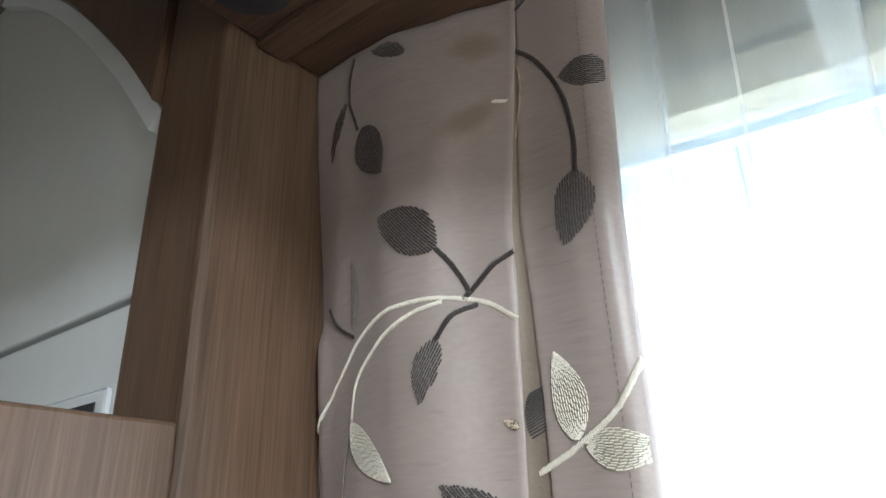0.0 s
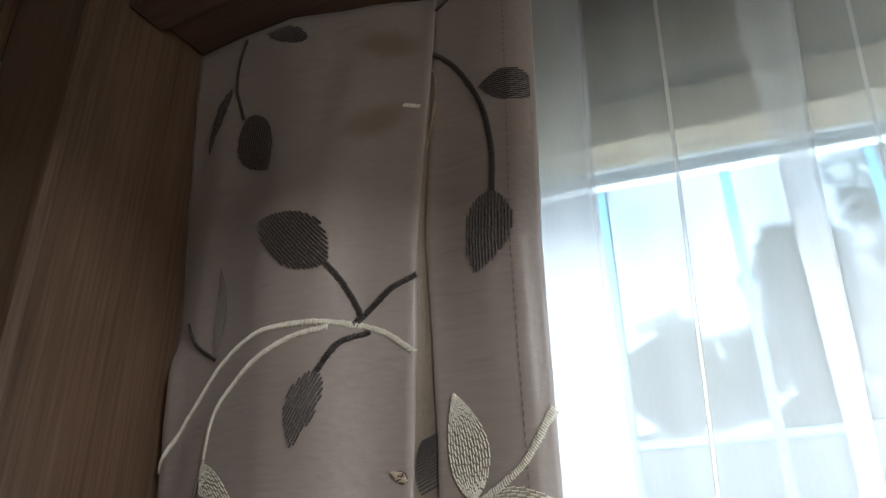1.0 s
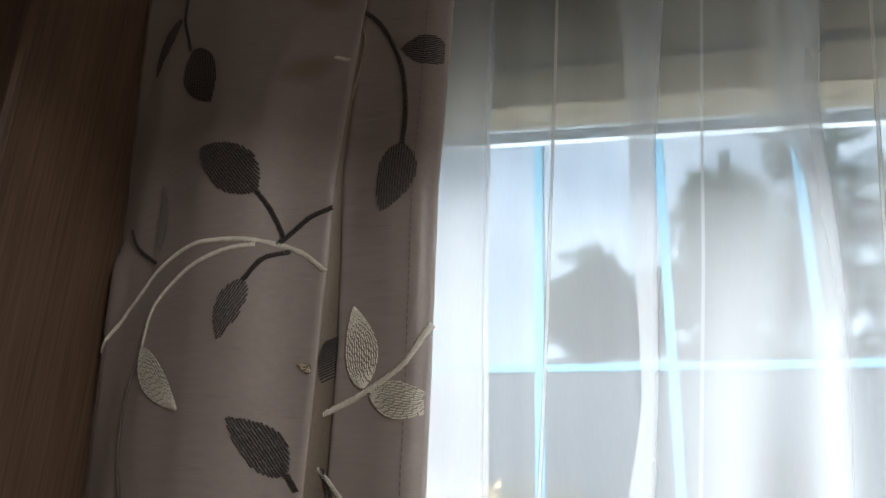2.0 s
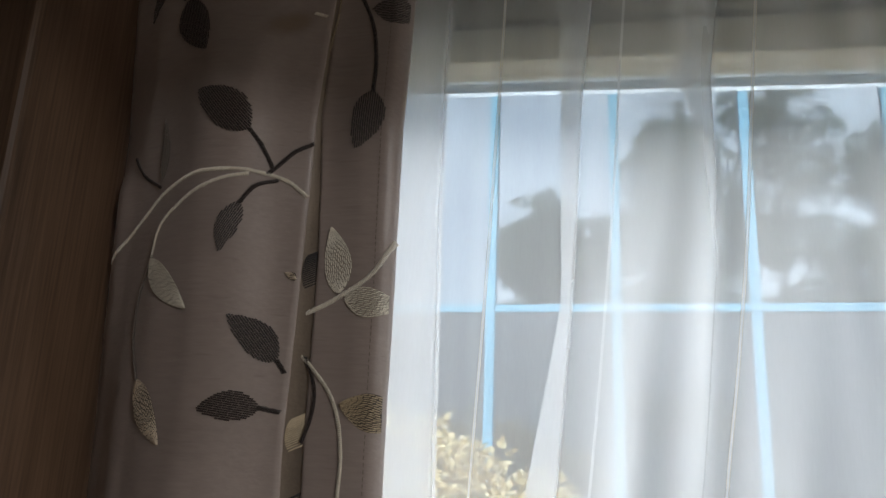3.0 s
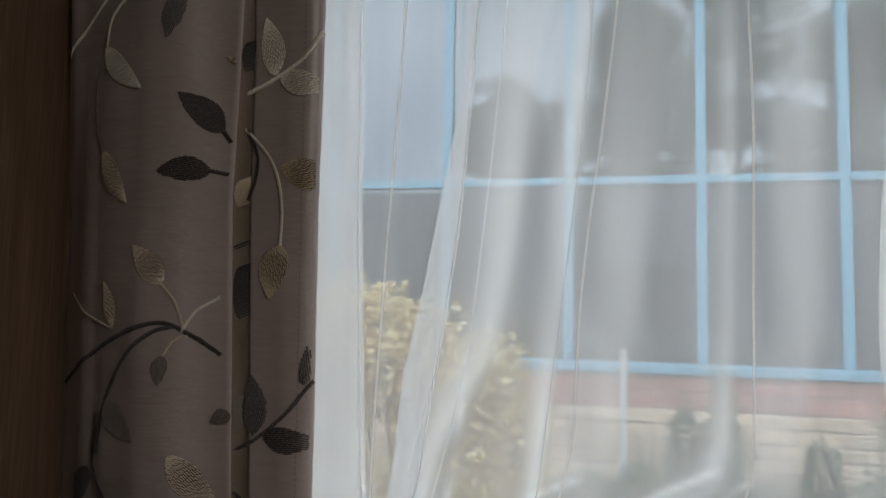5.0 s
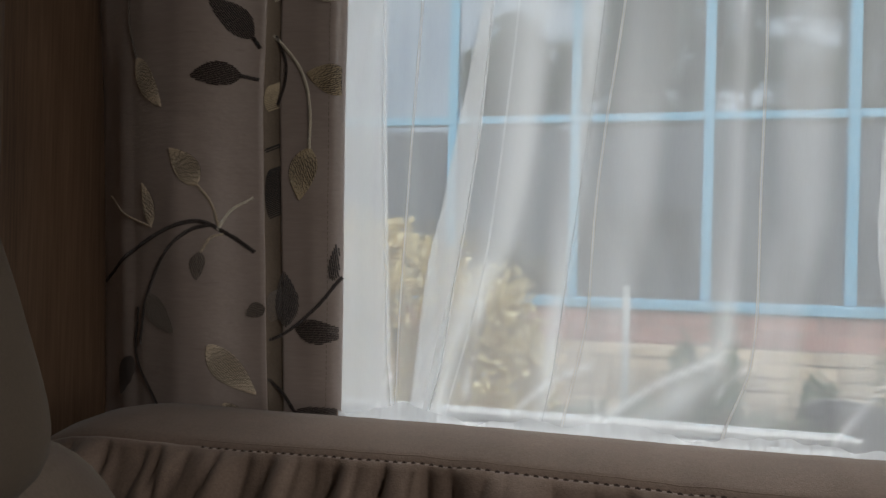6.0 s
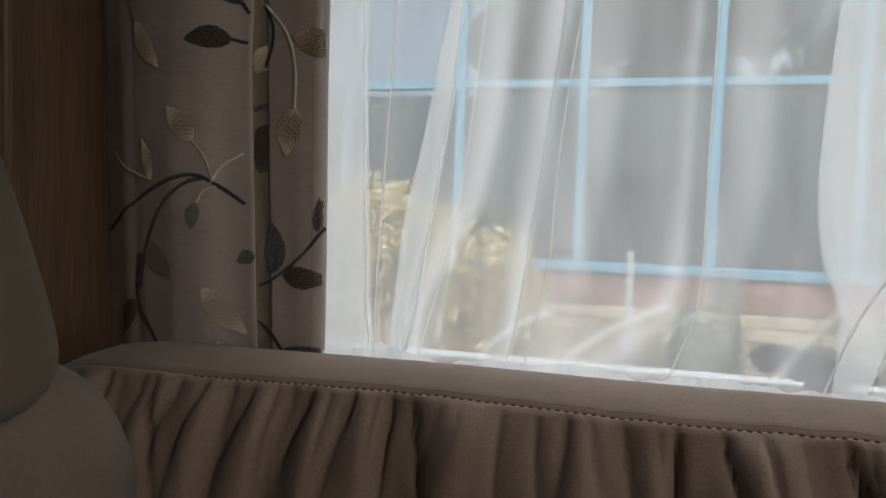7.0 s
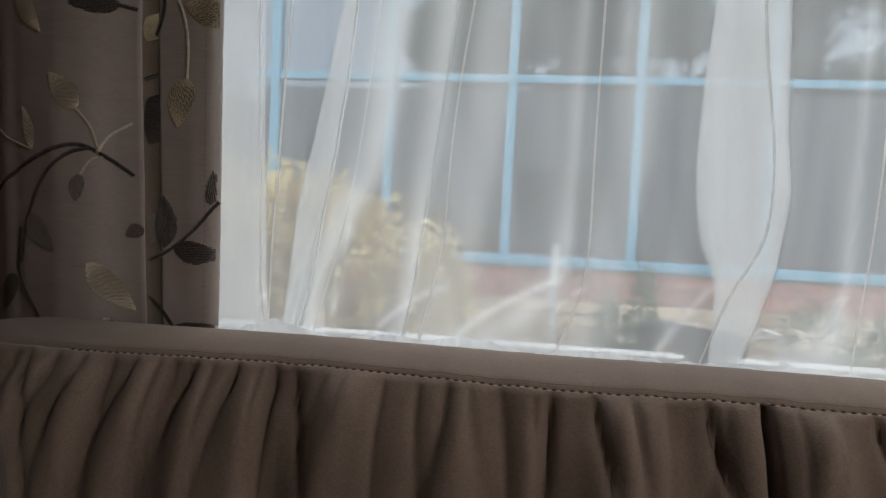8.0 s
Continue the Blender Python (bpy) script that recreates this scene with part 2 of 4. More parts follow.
BLUE = material("sky_blue_paint", (0.16, 0.41, 0.57), 0.45, vary=0.1, scale=8, fine=120, bump=0.1)
REDBRICK = material("red_brick", (0.45, 0.21, 0.165), 0.85, vary=0.2, scale=12, fine=150, bump=0.5, bump_scale=120, island=0.5)
SANDBRICK = material("sand_brick", (0.66, 0.51, 0.36), 0.88, vary=0.2, scale=12, fine=150, bump=0.5, bump_scale=120, island=0.5)
MORTAR = material("grey_mortar", (0.58, 0.52, 0.45), 0.95, vary=0.15, scale=20, fine=200, bump=0.4)
ROOF = material("grey_roof_tile", (0.14, 0.13, 0.13), 0.8, vary=0.3, scale=8, fine=90, bump=0.4)
ROOMWALL = material("dim_room_paint", (0.25, 0.26, 0.27), 0.9, vary=0.15, scale=2, fine=40)
EARTH = material("gravel_and_soil", (0.22, 0.19, 0.14), 0.95, vary=0.4, scale=3, fine=60, bump=0.8, bump_scale=60)
YELLOWLEAF = material("golden_leaf", (0.78, 0.56, 0.19), 0.5, vary=0.4, scale=5, fine=60, island=0.5, through=0.35, colour2=(0.92, 0.8, 0.46))
GREENLEAF = material("green_leaf", (0.075, 0.14, 0.045), 0.55, vary=0.4, scale=10, fine=80, island=0.7, through=0.3)
# lighter than the shrubs' green: haze over the distant trees is in this colour
TREELEAF = material("hazed_tree_leaf", (0.13, 0.17, 0.09), 0.55, vary=0.35, scale=3, fine=60, island=0.6, through=0.45)
BARK = material("brown_bark", (0.12, 0.085, 0.06), 0.9, vary=0.35, scale=30, fine=200, bump=0.7, bump_scale=90)


# ---- building helpers ----
def mesh_ob(name, bm, mat, smooth=False):
    me = bpy.data.meshes.new(name)
    bm.to_mesh(me)
    bm.free()
    me.materials.append(mat)
    if smooth:
        me.polygons.foreach_set("use_smooth", [True] * len(me.polygons))
    return new(name, me)


def part(name, bm, mat, parent, label="", smooth=False):
    ob = mesh_ob(name, bm, mat, smooth)
    ob.parent = parent
    if label:
        ob["label"] = label
    return ob


def thing(name, at=(0, 0, 0), **tags):
    ob = new(name)
    ob.empty_display_size = 0.05
    ob.location = at
    return tagged(ob, **tags)


def box(x0, x1, y0, y1, z0, z1, bevel=0.0, seg=2):
    bm = bmesh.new()
    bmesh.ops.create_cube(bm, size=1.0)
    for v in bm.verts:
        v.co = ((x0 + x1) / 2 + v.co.x * (x1 - x0), (y0 + y1) / 2 + v.co.y * (y1 - y0), (z0 + z1) / 2 + v.co.z * (z1 - z0))
    if bevel:
        bmesh.ops.bevel(bm, geom=bm.edges[:], offset=bevel, segments=seg, affect="EDGES", profile=0.5)
    return bm


def grid(rows, wrap=False):
    """A quad sheet through rows of points."""
    bm = bmesh.new()
    vs = [[bm.verts.new(p) for p in r] for r in rows]
    n = len(vs[0])
    for a, b in zip(vs, vs[1:]):
        for i in range(n if wrap else n - 1):
            bm.faces.new((a[i], a[(i + 1) % n], b[(i + 1) % n], b[i]))
    return bm


def extrude_x(profile, x0, x1, caps=True):
    """A closed y,z outline drawn out along x."""
    bm = bmesh.new()
    a = [bm.verts.new((x0, y, z)) for y, z in profile]
    b = [bm.verts.new((x1, y, z)) for y, z in profile]
    n = len(a)
    for i in range(n):
        bm.faces.new((a[i], a[(i + 1) % n], b[(i + 1) % n], b[i]))
    if caps:
        bm.faces.new(a[::-1])
        bm.faces.new(b)
    bmesh.ops.recalc_face_normals(bm, faces=bm.faces[:])
    return bm


def extrude_y(outline, y0, y1):
    """A closed x,z outline drawn out along y."""
    bm = bmesh.new()
    a = [bm.verts.new((x, y0, z)) for x, z in outline]
    b = [bm.verts.new((x, y1, z)) for x, z in outline]
    n = len(a)
    for i in range(n):
        bm.faces.new((a[i], a[(i + 1) % n], b[(i + 1) % n], b[i]))
    bm.faces.new(a[::-1])
    bm.faces.new(b)
    bmesh.ops.recalc_face_normals(bm, faces=bm.faces[:])
    return bm


def tube(points, radius, sides=6, taper=1.0):
    pts = [Vector(p) for p in points]
    rows = []
    for i, p in enumerate(pts):
        d = (pts[min(i + 1, len(pts) - 1)] - pts[max(i - 1, 0)]).normalized()
        side = d.cross(Vector((0.3, 0.9, 0.2))).normalized()
        up = side.cross(d)
        r = radius * (1 + (taper - 1) * i / max(1, len(pts) - 1))
        rows.append([p + r * (math.cos(k * 2 * math.pi / sides) * side + math.sin(k * 2 * math.pi / sides) * up) for k in range(sides)])
    bm = grid(rows, True)
    bm.verts.ensure_lookup_table()
    bm.faces.new(bm.verts[:sides])
    bm.faces.new(bm.verts[-sides:])
    bmesh.ops.recalc_face_normals(bm, faces=bm.faces[:])
    return bm


def keyed(v, keys):
    xs, ys = zip(*keys)
    return float(np.interp(v, xs, ys))


def smooth_line(pts, step):
    """Catmull-Rom through 2D points, resampled."""
    p = [np.array(q, float) for q in pts]
    p = [2 * p[0] - p[1]] + p + [2 * p[-1] - p[-2]]
    out = []
    for i in range(1, len(p) - 2):
        n = max(2, int(np.linalg.norm(p[i + 1] - p[i]) / step))
        for k in range(n):
            t = k / n
            out.append(0.5 * (2 * p[i] + (p[i + 1] - p[i - 1]) * t + (2 * p[i - 1] - 5 * p[i] + 4 * p[i + 1] - p[i + 2]) * t * t + (3 * p[i] - p[i - 1] - 3 * p[i + 1] + p[i + 2]) * t ** 3))
    out.append(p[-2])
    return out


# ---- the room's shell ----
X0, X1, YB, ZC = -1.6, 2.4, -2.1, 2.12
tagged(mesh_ob("floor", box(X0, X1, YB, 0.06, -0.05, 0.0), CARPET), "brown carpeted caravan floor", "floor", kind="structure")


def holed_panel(name, x0, x1, z0, z1, hx0, hx1, hz0, hz1, y0, y1, mat, label):
    """A wall along x with one opening right through it."""
    bm = bmesh.new()
    for a, b, c, d in ((x0, hx0, z0, z1), (hx1, x1, z0, z1), (hx0, hx1, z0, hz0), (hx0, hx1, hz1, z1)):
        other = box(a, b, y0, y1, c, d)
        tmp = bpy.data.meshes.new("tmp")
        other.to_mesh(tmp)
        other.free()
        bm.from_mesh(tmp)
        bpy.data.meshes.remove(tmp)
    return tagged(mesh_ob(name, bm, mat), label, "wall", kind="structure")


WX0, WX1, WZ0, WZ1 = -0.16, 1.25, 0.878, 1.66
holed_panel("wall_north", X0, X1, 0.0, ZC, WX0, WX1, WZ0, WZ1, 0.06, 0.085, LINING, "greige lined caravan wall round the window")
holed_panel("wall_outer_skin", -4.0, 5.5, -0.25, 2.75, WX0, WX1, WZ0, WZ1, 0.088, 0.1, SHELL, "silver-grey outer sheet of the caravan side")
tagged(mesh_ob("wall_south", box(X0, X1, YB - 0.03, YB, 0.0, ZC), LINING), "plain greige lined rear caravan wall", "wall", kind="structure")
tagged(mesh_ob("wall_west", box(X0 - 0.03, X0, YB, 0.085, 0, ZC), LINING), "plain greige lined end wall", "wall", kind="structure")
bm = bmesh.new()
for a, b, c, d in ((YB, -1.5, 0, ZC), (-0.5, 0.059, 0, ZC), (-1.5, -0.5, 0, 0.68), (-1.5, -0.5, 1.26, ZC)):
    o = box(X1, X1 + 0.03, a, b, c, d)
    tmp = bpy.data.meshes.new("tmp")
    o.to_mesh(tmp)
    o.free()
    bm.from_mesh(tmp)
tagged(mesh_ob("wall_east", bm, LINING), "greige lined end wall with an added window opening", "wall", kind="structure")
bm = bmesh.new()
for a, b, c, d in ((X0, 1.45, YB, 0.085), (1.85, X1, YB, 0.085), (1.45, 1.85, YB, -1.55), (1.45, 1.85, -1.15, 0.085)):
    o = box(a, b, c, d, ZC, ZC + 0.04)
    tmp = bpy.data.meshes.new("tmp")
    o.to_mesh(tmp)
    o.free()
    bm.from_mesh(tmp)
tagged(mesh_ob("ceiling", bm, LINING), "greige ceiling with an added roof hatch opening", "ceiling", kind="structure")

# window: white frame, clear pane
win = thing("window_1", (0.5, 0.075, WZ0), label="caravan window with dark frame, white sill and clear pane", category="window", kind="structure")
win.location = (0, 0, 0)
part("window_sill", box(WX0, WX1, 0.062, 0.125, WZ0, WZ0 + 0.014, 0.004), PLASTIC, win)
part("bottom_rail", box(WX0 + 0.031, WX1 - 0.031, 0.0905, 0.12, WZ0 + 0.0155, WZ0 + 0.023, 0.003), POSTPAINT, win, "white bottom rail of the sash")
part("window_frame", box(WX0, WX0 + 0.03, 0.09, 0.12, WZ0 + 0.015, WZ1, 0.004), LATCH, win)
part("window_frame", box(WX1 - 0.03, WX1, 0.09, 0.12, WZ0 + 0.015, WZ1, 0.004), LATCH, win)
part("window_frame", box(WX0 + 0.031, WX1 - 0.031, 0.09, 0.12, WZ1 - 0.03, WZ1, 0.004), LATCH, win)
pane = part("pane", box(WX0 + 0.031, WX1 - 0.031, 0.104, 0.108, WZ0 + 0.024, WZ1 - 0.031), PANE, win)
pane.visible_shadow = False

# ---- partition, overhead locker, white cupboard ----
pt = thing("partition", label="walnut veneer cabinet end panel with a rounded corner", category="partition")
part("post", box(-0.385, -0.29, -0.143, 0.058, 0.0, ZC - 0.002, 0.007, 3), WOOD, pt)
part("half_panel", box(-0.312, -0.288, -1.0, -0.145, 0.0, 1.335, 0.003), WOOD, pt)

lk = thing("overhead_locker", label="walnut veneer overhead locker above the window", category="locker")
part("bottom_panel", box(-0.288, 1.6, -0.44, 0.058, 1.655, 1.672, 0.002), WOOD_H, lk)
part("front_door", box(-0.288, 0.65, -0.46, -0.442, 1.66, 2.11, 0.004), WOOD_H, lk)
part("front_door", box(0.654, 1.6, -0.46, -0.442, 1.66, 2.11, 0.004), WOOD_H, lk)
part("batten", box(-0.288, 1.6, -0.118, -0.088, 1.647, 1.655, 0.002), WOOD_H, lk)

bm = bmesh.new()
bmesh.ops.create_cone(bm, cap_ends=True, segments=40, radius1=0.034, radius2=0.036, depth=0.008)
bmesh.ops.translate(bm, verts=bm.verts[:], vec=(-0.235, -0.165, 1.651))
spk = thing("round_spotlight", label="black round recessed fitting under the locker", category="spotlight")
part("bezel", bm, BLACK, spk)
bm = bmesh.new()
bmesh.ops.create_cone(bm, cap_ends=True, segments=32, radius1=0.024, radius2=0.026, depth=0.004)
bmesh.ops.translate(bm, verts=bm.verts[:], vec=(-0.235, -0.165, 1.646))
part("lens", bm, LATCH, spk)

cup = thing("white_cupboard", label="glossy white cupboard front under a wooden arch", category="cupboard")
part("upper_door", box(-1.3, -0.388, -0.125, -0.11, 1.455, 2.1, 0.003), GLOSS, cup)
part("lower_door", box(-1.3, -0.388, -0.125, -0.11, 0.3, 1.449, 0.003), GLOSS, cup)
ARC = [(-0.387, 1.617), (-0.398, 1.63), (-0.45, 1.69), (-0.502, 1.744), (-0.59, 1.83), (-0.678, 1.908), (-0.80, 2.0), (-0.95, 2.09)]
arc = smooth_line(ARC, 0.02)
outer = [(x + 0.0, z) for x, z in arc]
inner = []
for i, (x, z) in enumerate(arc):
    a, b = arc[max(0, i - 1)], arc[min(len(arc) - 1, i + 1)]
    d = np.array(b) - np.array(a)
    d = d / np.linalg.norm(d)
    inner.append((min(-0.387, x - 0.022 * d[1]), z + 0.022 * d[0]))
part("arch_trim", extrude_y(outer + inner[::-1], -0.14, -0.126), PLASTIC, cup, "white curved trim strip")
part("spandrel", extrude_y([(-0.386, 1.621)] + [(x + 0.002, z + 0.004) for x, z in arc] + [(-0.95, 2.115), (-0.386, 2.115)], -0.15, -0.126), WOOD, cup, "curved walnut veneer spandrel")
part("handle_plate", box(-0.55, -0.42, -0.13, -0.1255, 1.335, 1.38, 0.004), PLASTIC, cup)
part("handle_slot", box(-0.54, -0.435, -0.1315, -0.1302, 1.335, 1.37, 0.0005), BLACK, cup)

# ---- curtain ----
YL = [(-0.30, -0.02), (-0.285, -0.03), (-0.25, -0.052), (-0.21, -0.062), (-0.18, -0.070), (-0.15, -0.066), (-0.125, -0.05), (-0.10, -0.043)]
YR = [(-0.12, -0.036), (-0.09, -0.032), (-0.06, -0.030), (-0.04, -0.024), (-0.03, -0.012), (-0.027, 0.0)]


def soft_keyed(v, keys, w=0.008):
    return (keyed(v - w, keys) + 2 * keyed(v, keys) + keyed(v + w, keys)) / 4


def front_y(panel, x, z):
    """How far the curtain's front stands out, on the left panel or the right one."""
    wob = 0.0042 * noise.noise((x * 16, z * 4, 3.1)) + 0.0016 * noise.noise((x * 40, z * 9, 7.7)) + 0.0007 * noise.noise((x * 20, z * 70, 1.7))
    if panel == "L":
        wob -= 0.010 * math.exp(-((x + 0.276) / 0.014) ** 2) / (1 + math.exp((z - 1.412) / 0.006)) * keyed(z, [(1.2, 0.0), (1.4, 1.0)])
        wob += 0.003 * math.exp(-((x + 0.232) / 0.008) ** 2) * keyed(z, [(0.9, 1.0), (1.25, 0.3), (1.5, 0.0)])
    if panel == "L":
        u = min(1.0, max(0.0, (z - 1.45) / 0.2))
        return (soft_keyed(x, YL) + max(0.0, 1.45 - z) * 0.04) * (1 - u) + u * keyed(x, [(-0.29, -0.05), (-0.2, -0.05), (-0.1, -0.02)]) + wob
    return soft_keyed(x, YR, 0.004) + ((1.45 - z) * 0.03 if z < 1.45 else (z - 1.45) * 0.072) + wob


EDGE = [(0.85, -0.0375), (1.2, -0.037), (1.35, -0.0355), (1.5, -0.034), (1.66, -0.0335)]


def pleat_x(z):
    return keyed(z, [(0.85, -0.100), (1.0, -0.103), (1.2, -0.107), (1.4, -0.100), (1.65, -0.096)])


def edge_x(z):
    return keyed(z, EDGE)


def strip_w(z):
    return keyed(z, [(0.85, 0.015), (1.2, 0.014), (1.34, 0.0095), (1.41, 0.0045), (1.46, 0.0012), (1.66, 0.001)])


curtain = thing("curtain", label="taupe satin curtain with embroidered leaves and vines, drawn aside", category="curtain")
rows = []
for k in range(161):
    z = 0.84 + (1.654 - 0.84) * k / 160
    xp, w, xe = pleat_x(z), strip_w(z), edge_x(z)
    r = []
    for i in range(44):
        x = -0.2885 + (xp + 0.2885) * i / 43
        r.append((x, front_y("L", x, z), z))
    ye = front_y("L", xp, z)
    r += [(xp + 0.0008, ye + 0.0011, z), (xp, ye + 0.0021, z), (xp - 0.004, ye + 0.0025, z), (xp - 0.005, ye + 0.003, z), (xp - 0.004, ye + 0.0034, z)]
    xr = xp + w
    yr = front_y("R", xr, z)
    ys = max(ye + 0.0038, yr + 0.0022)
    r += [(xp, ye + 0.0037, z), (xr - 0.0008, ys, z), (xr - 0.0002, yr + 0.0014, z), (xr - 0.0004, yr + 0.0006, z)]
    for i in range(26):
        x = xr + 0.0005 + (xe - 0.0005 - xr) * i / 25
        r.append((x, front_y("R", x, z), z))
    ye = front_y("R", xe, z)
    r += [(xe + 0.0017, ye + 0.003, z), (xe + 0.0015, ye + 0.006, z), (xe - 0.003, ye + 0.009, z), (xe - 0.02, ye + 0.012, z)]
    rows.append(r)
cloth = part("cloth", grid(rows), CLOTH, curtain, smooth=True)
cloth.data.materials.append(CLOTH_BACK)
# gold leaves on the layer behind, that show through the satin
BEHIND = [(-0.128, 1.543, 0.02, 0.011, -0.4), (-0.126, 1.613, 0.02, 0.013, 0.35)]


def shows_through(x, z):
    g = 0.0
    for cx, cz, rx, rz, turn in BEHIND:
        dx, dz = x - cx, z - cz
        u, v = (dx * math.cos(turn) - dz * math.sin(turn)) / rx, (dx * math.sin(turn) + dz * math.cos(turn)) / rz
        g += math.exp(-(u * u + v * v) ** 2)
    return g


cloth.data.attributes.new("behind", "FLOAT", "POINT").data.foreach_set("value", [shows_through(p[0], p[2]) if p[0] < -0.1 else 0.0 for r in rows for p in r])
wide = len(rows[0])
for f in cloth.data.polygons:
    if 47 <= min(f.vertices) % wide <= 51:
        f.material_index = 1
sol = cloth.modifiers.new("thickness", "SOLIDIFY")
sol.thickness, sol.offset = 0.0008, 0


def lay(panel, x, z, lift):
    return (x, front_y(panel, x, z) - lift, z)


def embroidered_leaf(panel, base, tip, width, colour):
    """Slanted satin stitches between two curved edges, over a thin ground of shorter ones."""
    b, t = np.array(base), np.array(tip)
    axis = t - b
    length = np.linalg.norm(axis)
    axis = axis / length
    side = np.array((-axis[1], axis[0]))
    lim = edge_x((base[1] + tip[1]) / 2) + 0.0005 if panel == "R" else 9

    def edge(s, sgn):
        s = min(1.0, max(0.0, s))
        bend = (0.05 if colour == "slate" and panel == "R" else -0.05) * length * math.sin(math.pi * s)
        half = 0.5 * width * (math.sin(math.pi * s ** 0.82) ** 0.8) * (1 - 0.12 * s)
        return b + axis * s * length + side * (bend + sgn * half)

    bm = bmesh.new()
    if colour not in ("slate", "dark"):
        n = 12
        vs = []
        for i in range(n + 1):
            vs.append([bm.verts.new(lay(panel, min(p[0], lim), p[1], 0.0011)) for p in (edge(i / n, -1), edge(i / n, -0.33), edge(i / n, 0.33), edge(i / n, 1))])
        for a, c in zip(vs, vs[1:]):
            for j in range(3):
                bm.faces.new((a[j], a[j + 1], c[j + 1], c[j])).material_index = 1
    rnd = random.Random(int(1e4 * abs(base[0] + 3 * base[1])))

    def inside(u, v):
        lo, hi = edge(u, -1), edge(u, 1)
        return lo + (hi - lo) * (v + 1) / 2

    def stitch(p, q, half, lift):
        """One raised thread from p to q."""
        d = q - p
        ln = np.linalg.norm(d)
        if ln < 0.0008 or min(p[0], q[0]) > lim - 0.0003:
            return
        if max(p[0], q[0]) > lim:
            cut = p + d * (lim - p[0]) / d[0]
            p, q = (cut, q) if p[0] > lim else (p, cut)
        across = np.array((-d[1], d[0])) / ln * half
        f = [bm.verts.new(lay(panel, w[0], w[1], h)) for w, h in ((p - across, lift), (p, lift + 0.0004), (p + across, lift), (q + across, lift), (q, lift + 0.0004), (q - across, lift))]
        bm.faces.new((f[0], f[1], f[4], f[5]))
        bm.faces.new((f[1], f[2], f[3], f[4]))

    if colour in ("slate", "dark", "bronze"):
        # parallel rows of long threads, turned a little from the leaf's length; the ground shows between them
        turn = 0.2 if panel == "R" else -0.2
        run = axis * math.cos(turn) + side * math.sin(turn)
        step = np.array((-run[1], run[0]))
        mid = b + axis * length / 2
        rim = [edge(i / 40, -1) for i in range(41)] + [edge(i / 40, 1) for i in range(39, 0, -1)]
        rim = [((p - mid) @ run, (p - mid) @ step) for p in rim]
        top = max(p[1] for p in rim)
        pitch = 0.00185 if colour == "slate" else 0.0016
        for k in range(-int(top / pitch) - 6, int(top / pitch) + 7):
            off = k * pitch
            cut = sorted(p[0] + (q[0] - p[0]) * (off - p[1]) / (q[1] - p[1]) for p, q in zip(rim, rim[1:] + rim[:1]) if (p[1] - off) * (q[1] - off) < 0)
            if len(cut) < 2:
                continue
            u, end = cut[0] - rnd.uniform(0, 0.0008), cut[-1] + rnd.uniform(0, 0.0008)
            while u < end - 0.0008:
                v = min(end, u + 0.006 * rnd.uniform(0.7, 1.3))
                drift = rnd.uniform(-0.0001, 0.0002)
                stitch(mid + run * u + step * (off - drift), mid + run * v + step * (off + drift), 0.00062 if colour == "slate" else 0.00056, 0.0013 + 0.0002 * rnd.random())
                u = v + 0.0003
    else:
        # short broken threads that run with the leaf
        cols = max(5, int(width / 0.0017))
        dash = 0.0042
        for j in range(cols):
            v = -1 + 2 * (j + 0.5) / cols
            u = rnd.uniform(-0.05, 0.06)
            while u < 0.99:
                du = dash * rnd.uniform(0.75, 1.2) / length
                v2 = v + (0.5 if colour == "dark" else 0.9) / cols * rnd.uniform(0.3, 1.0)
                stitch(inside(max(u, 0.01), v), inside(min(u + du, 0.995), min(1.0, v2)), 0.00046, 0.0013 + 0.0005 * (1 - v * v))
                u += du * (1.04 if colour == "dark" else 1.14)
    ob = part("leaf", bm, THREADS[colour], curtain, {"dark": "dark umber embroidered leaf", "slate": "slate hatched embroidered leaf", "cream": "cream embroidered leaf", "gold": "dull gold embroidered leaf", "tan": "tan embroidered leaf", "bronze": "dim bronze embroidered leaf"}[colour])
    ob.data.materials.append(THREADS[{"dark": "bronze", "slate": "bronze", "cream": "ground", "tan": "slate", "gold": "slate", "bronze": "slate"}[colour]])
    return ob


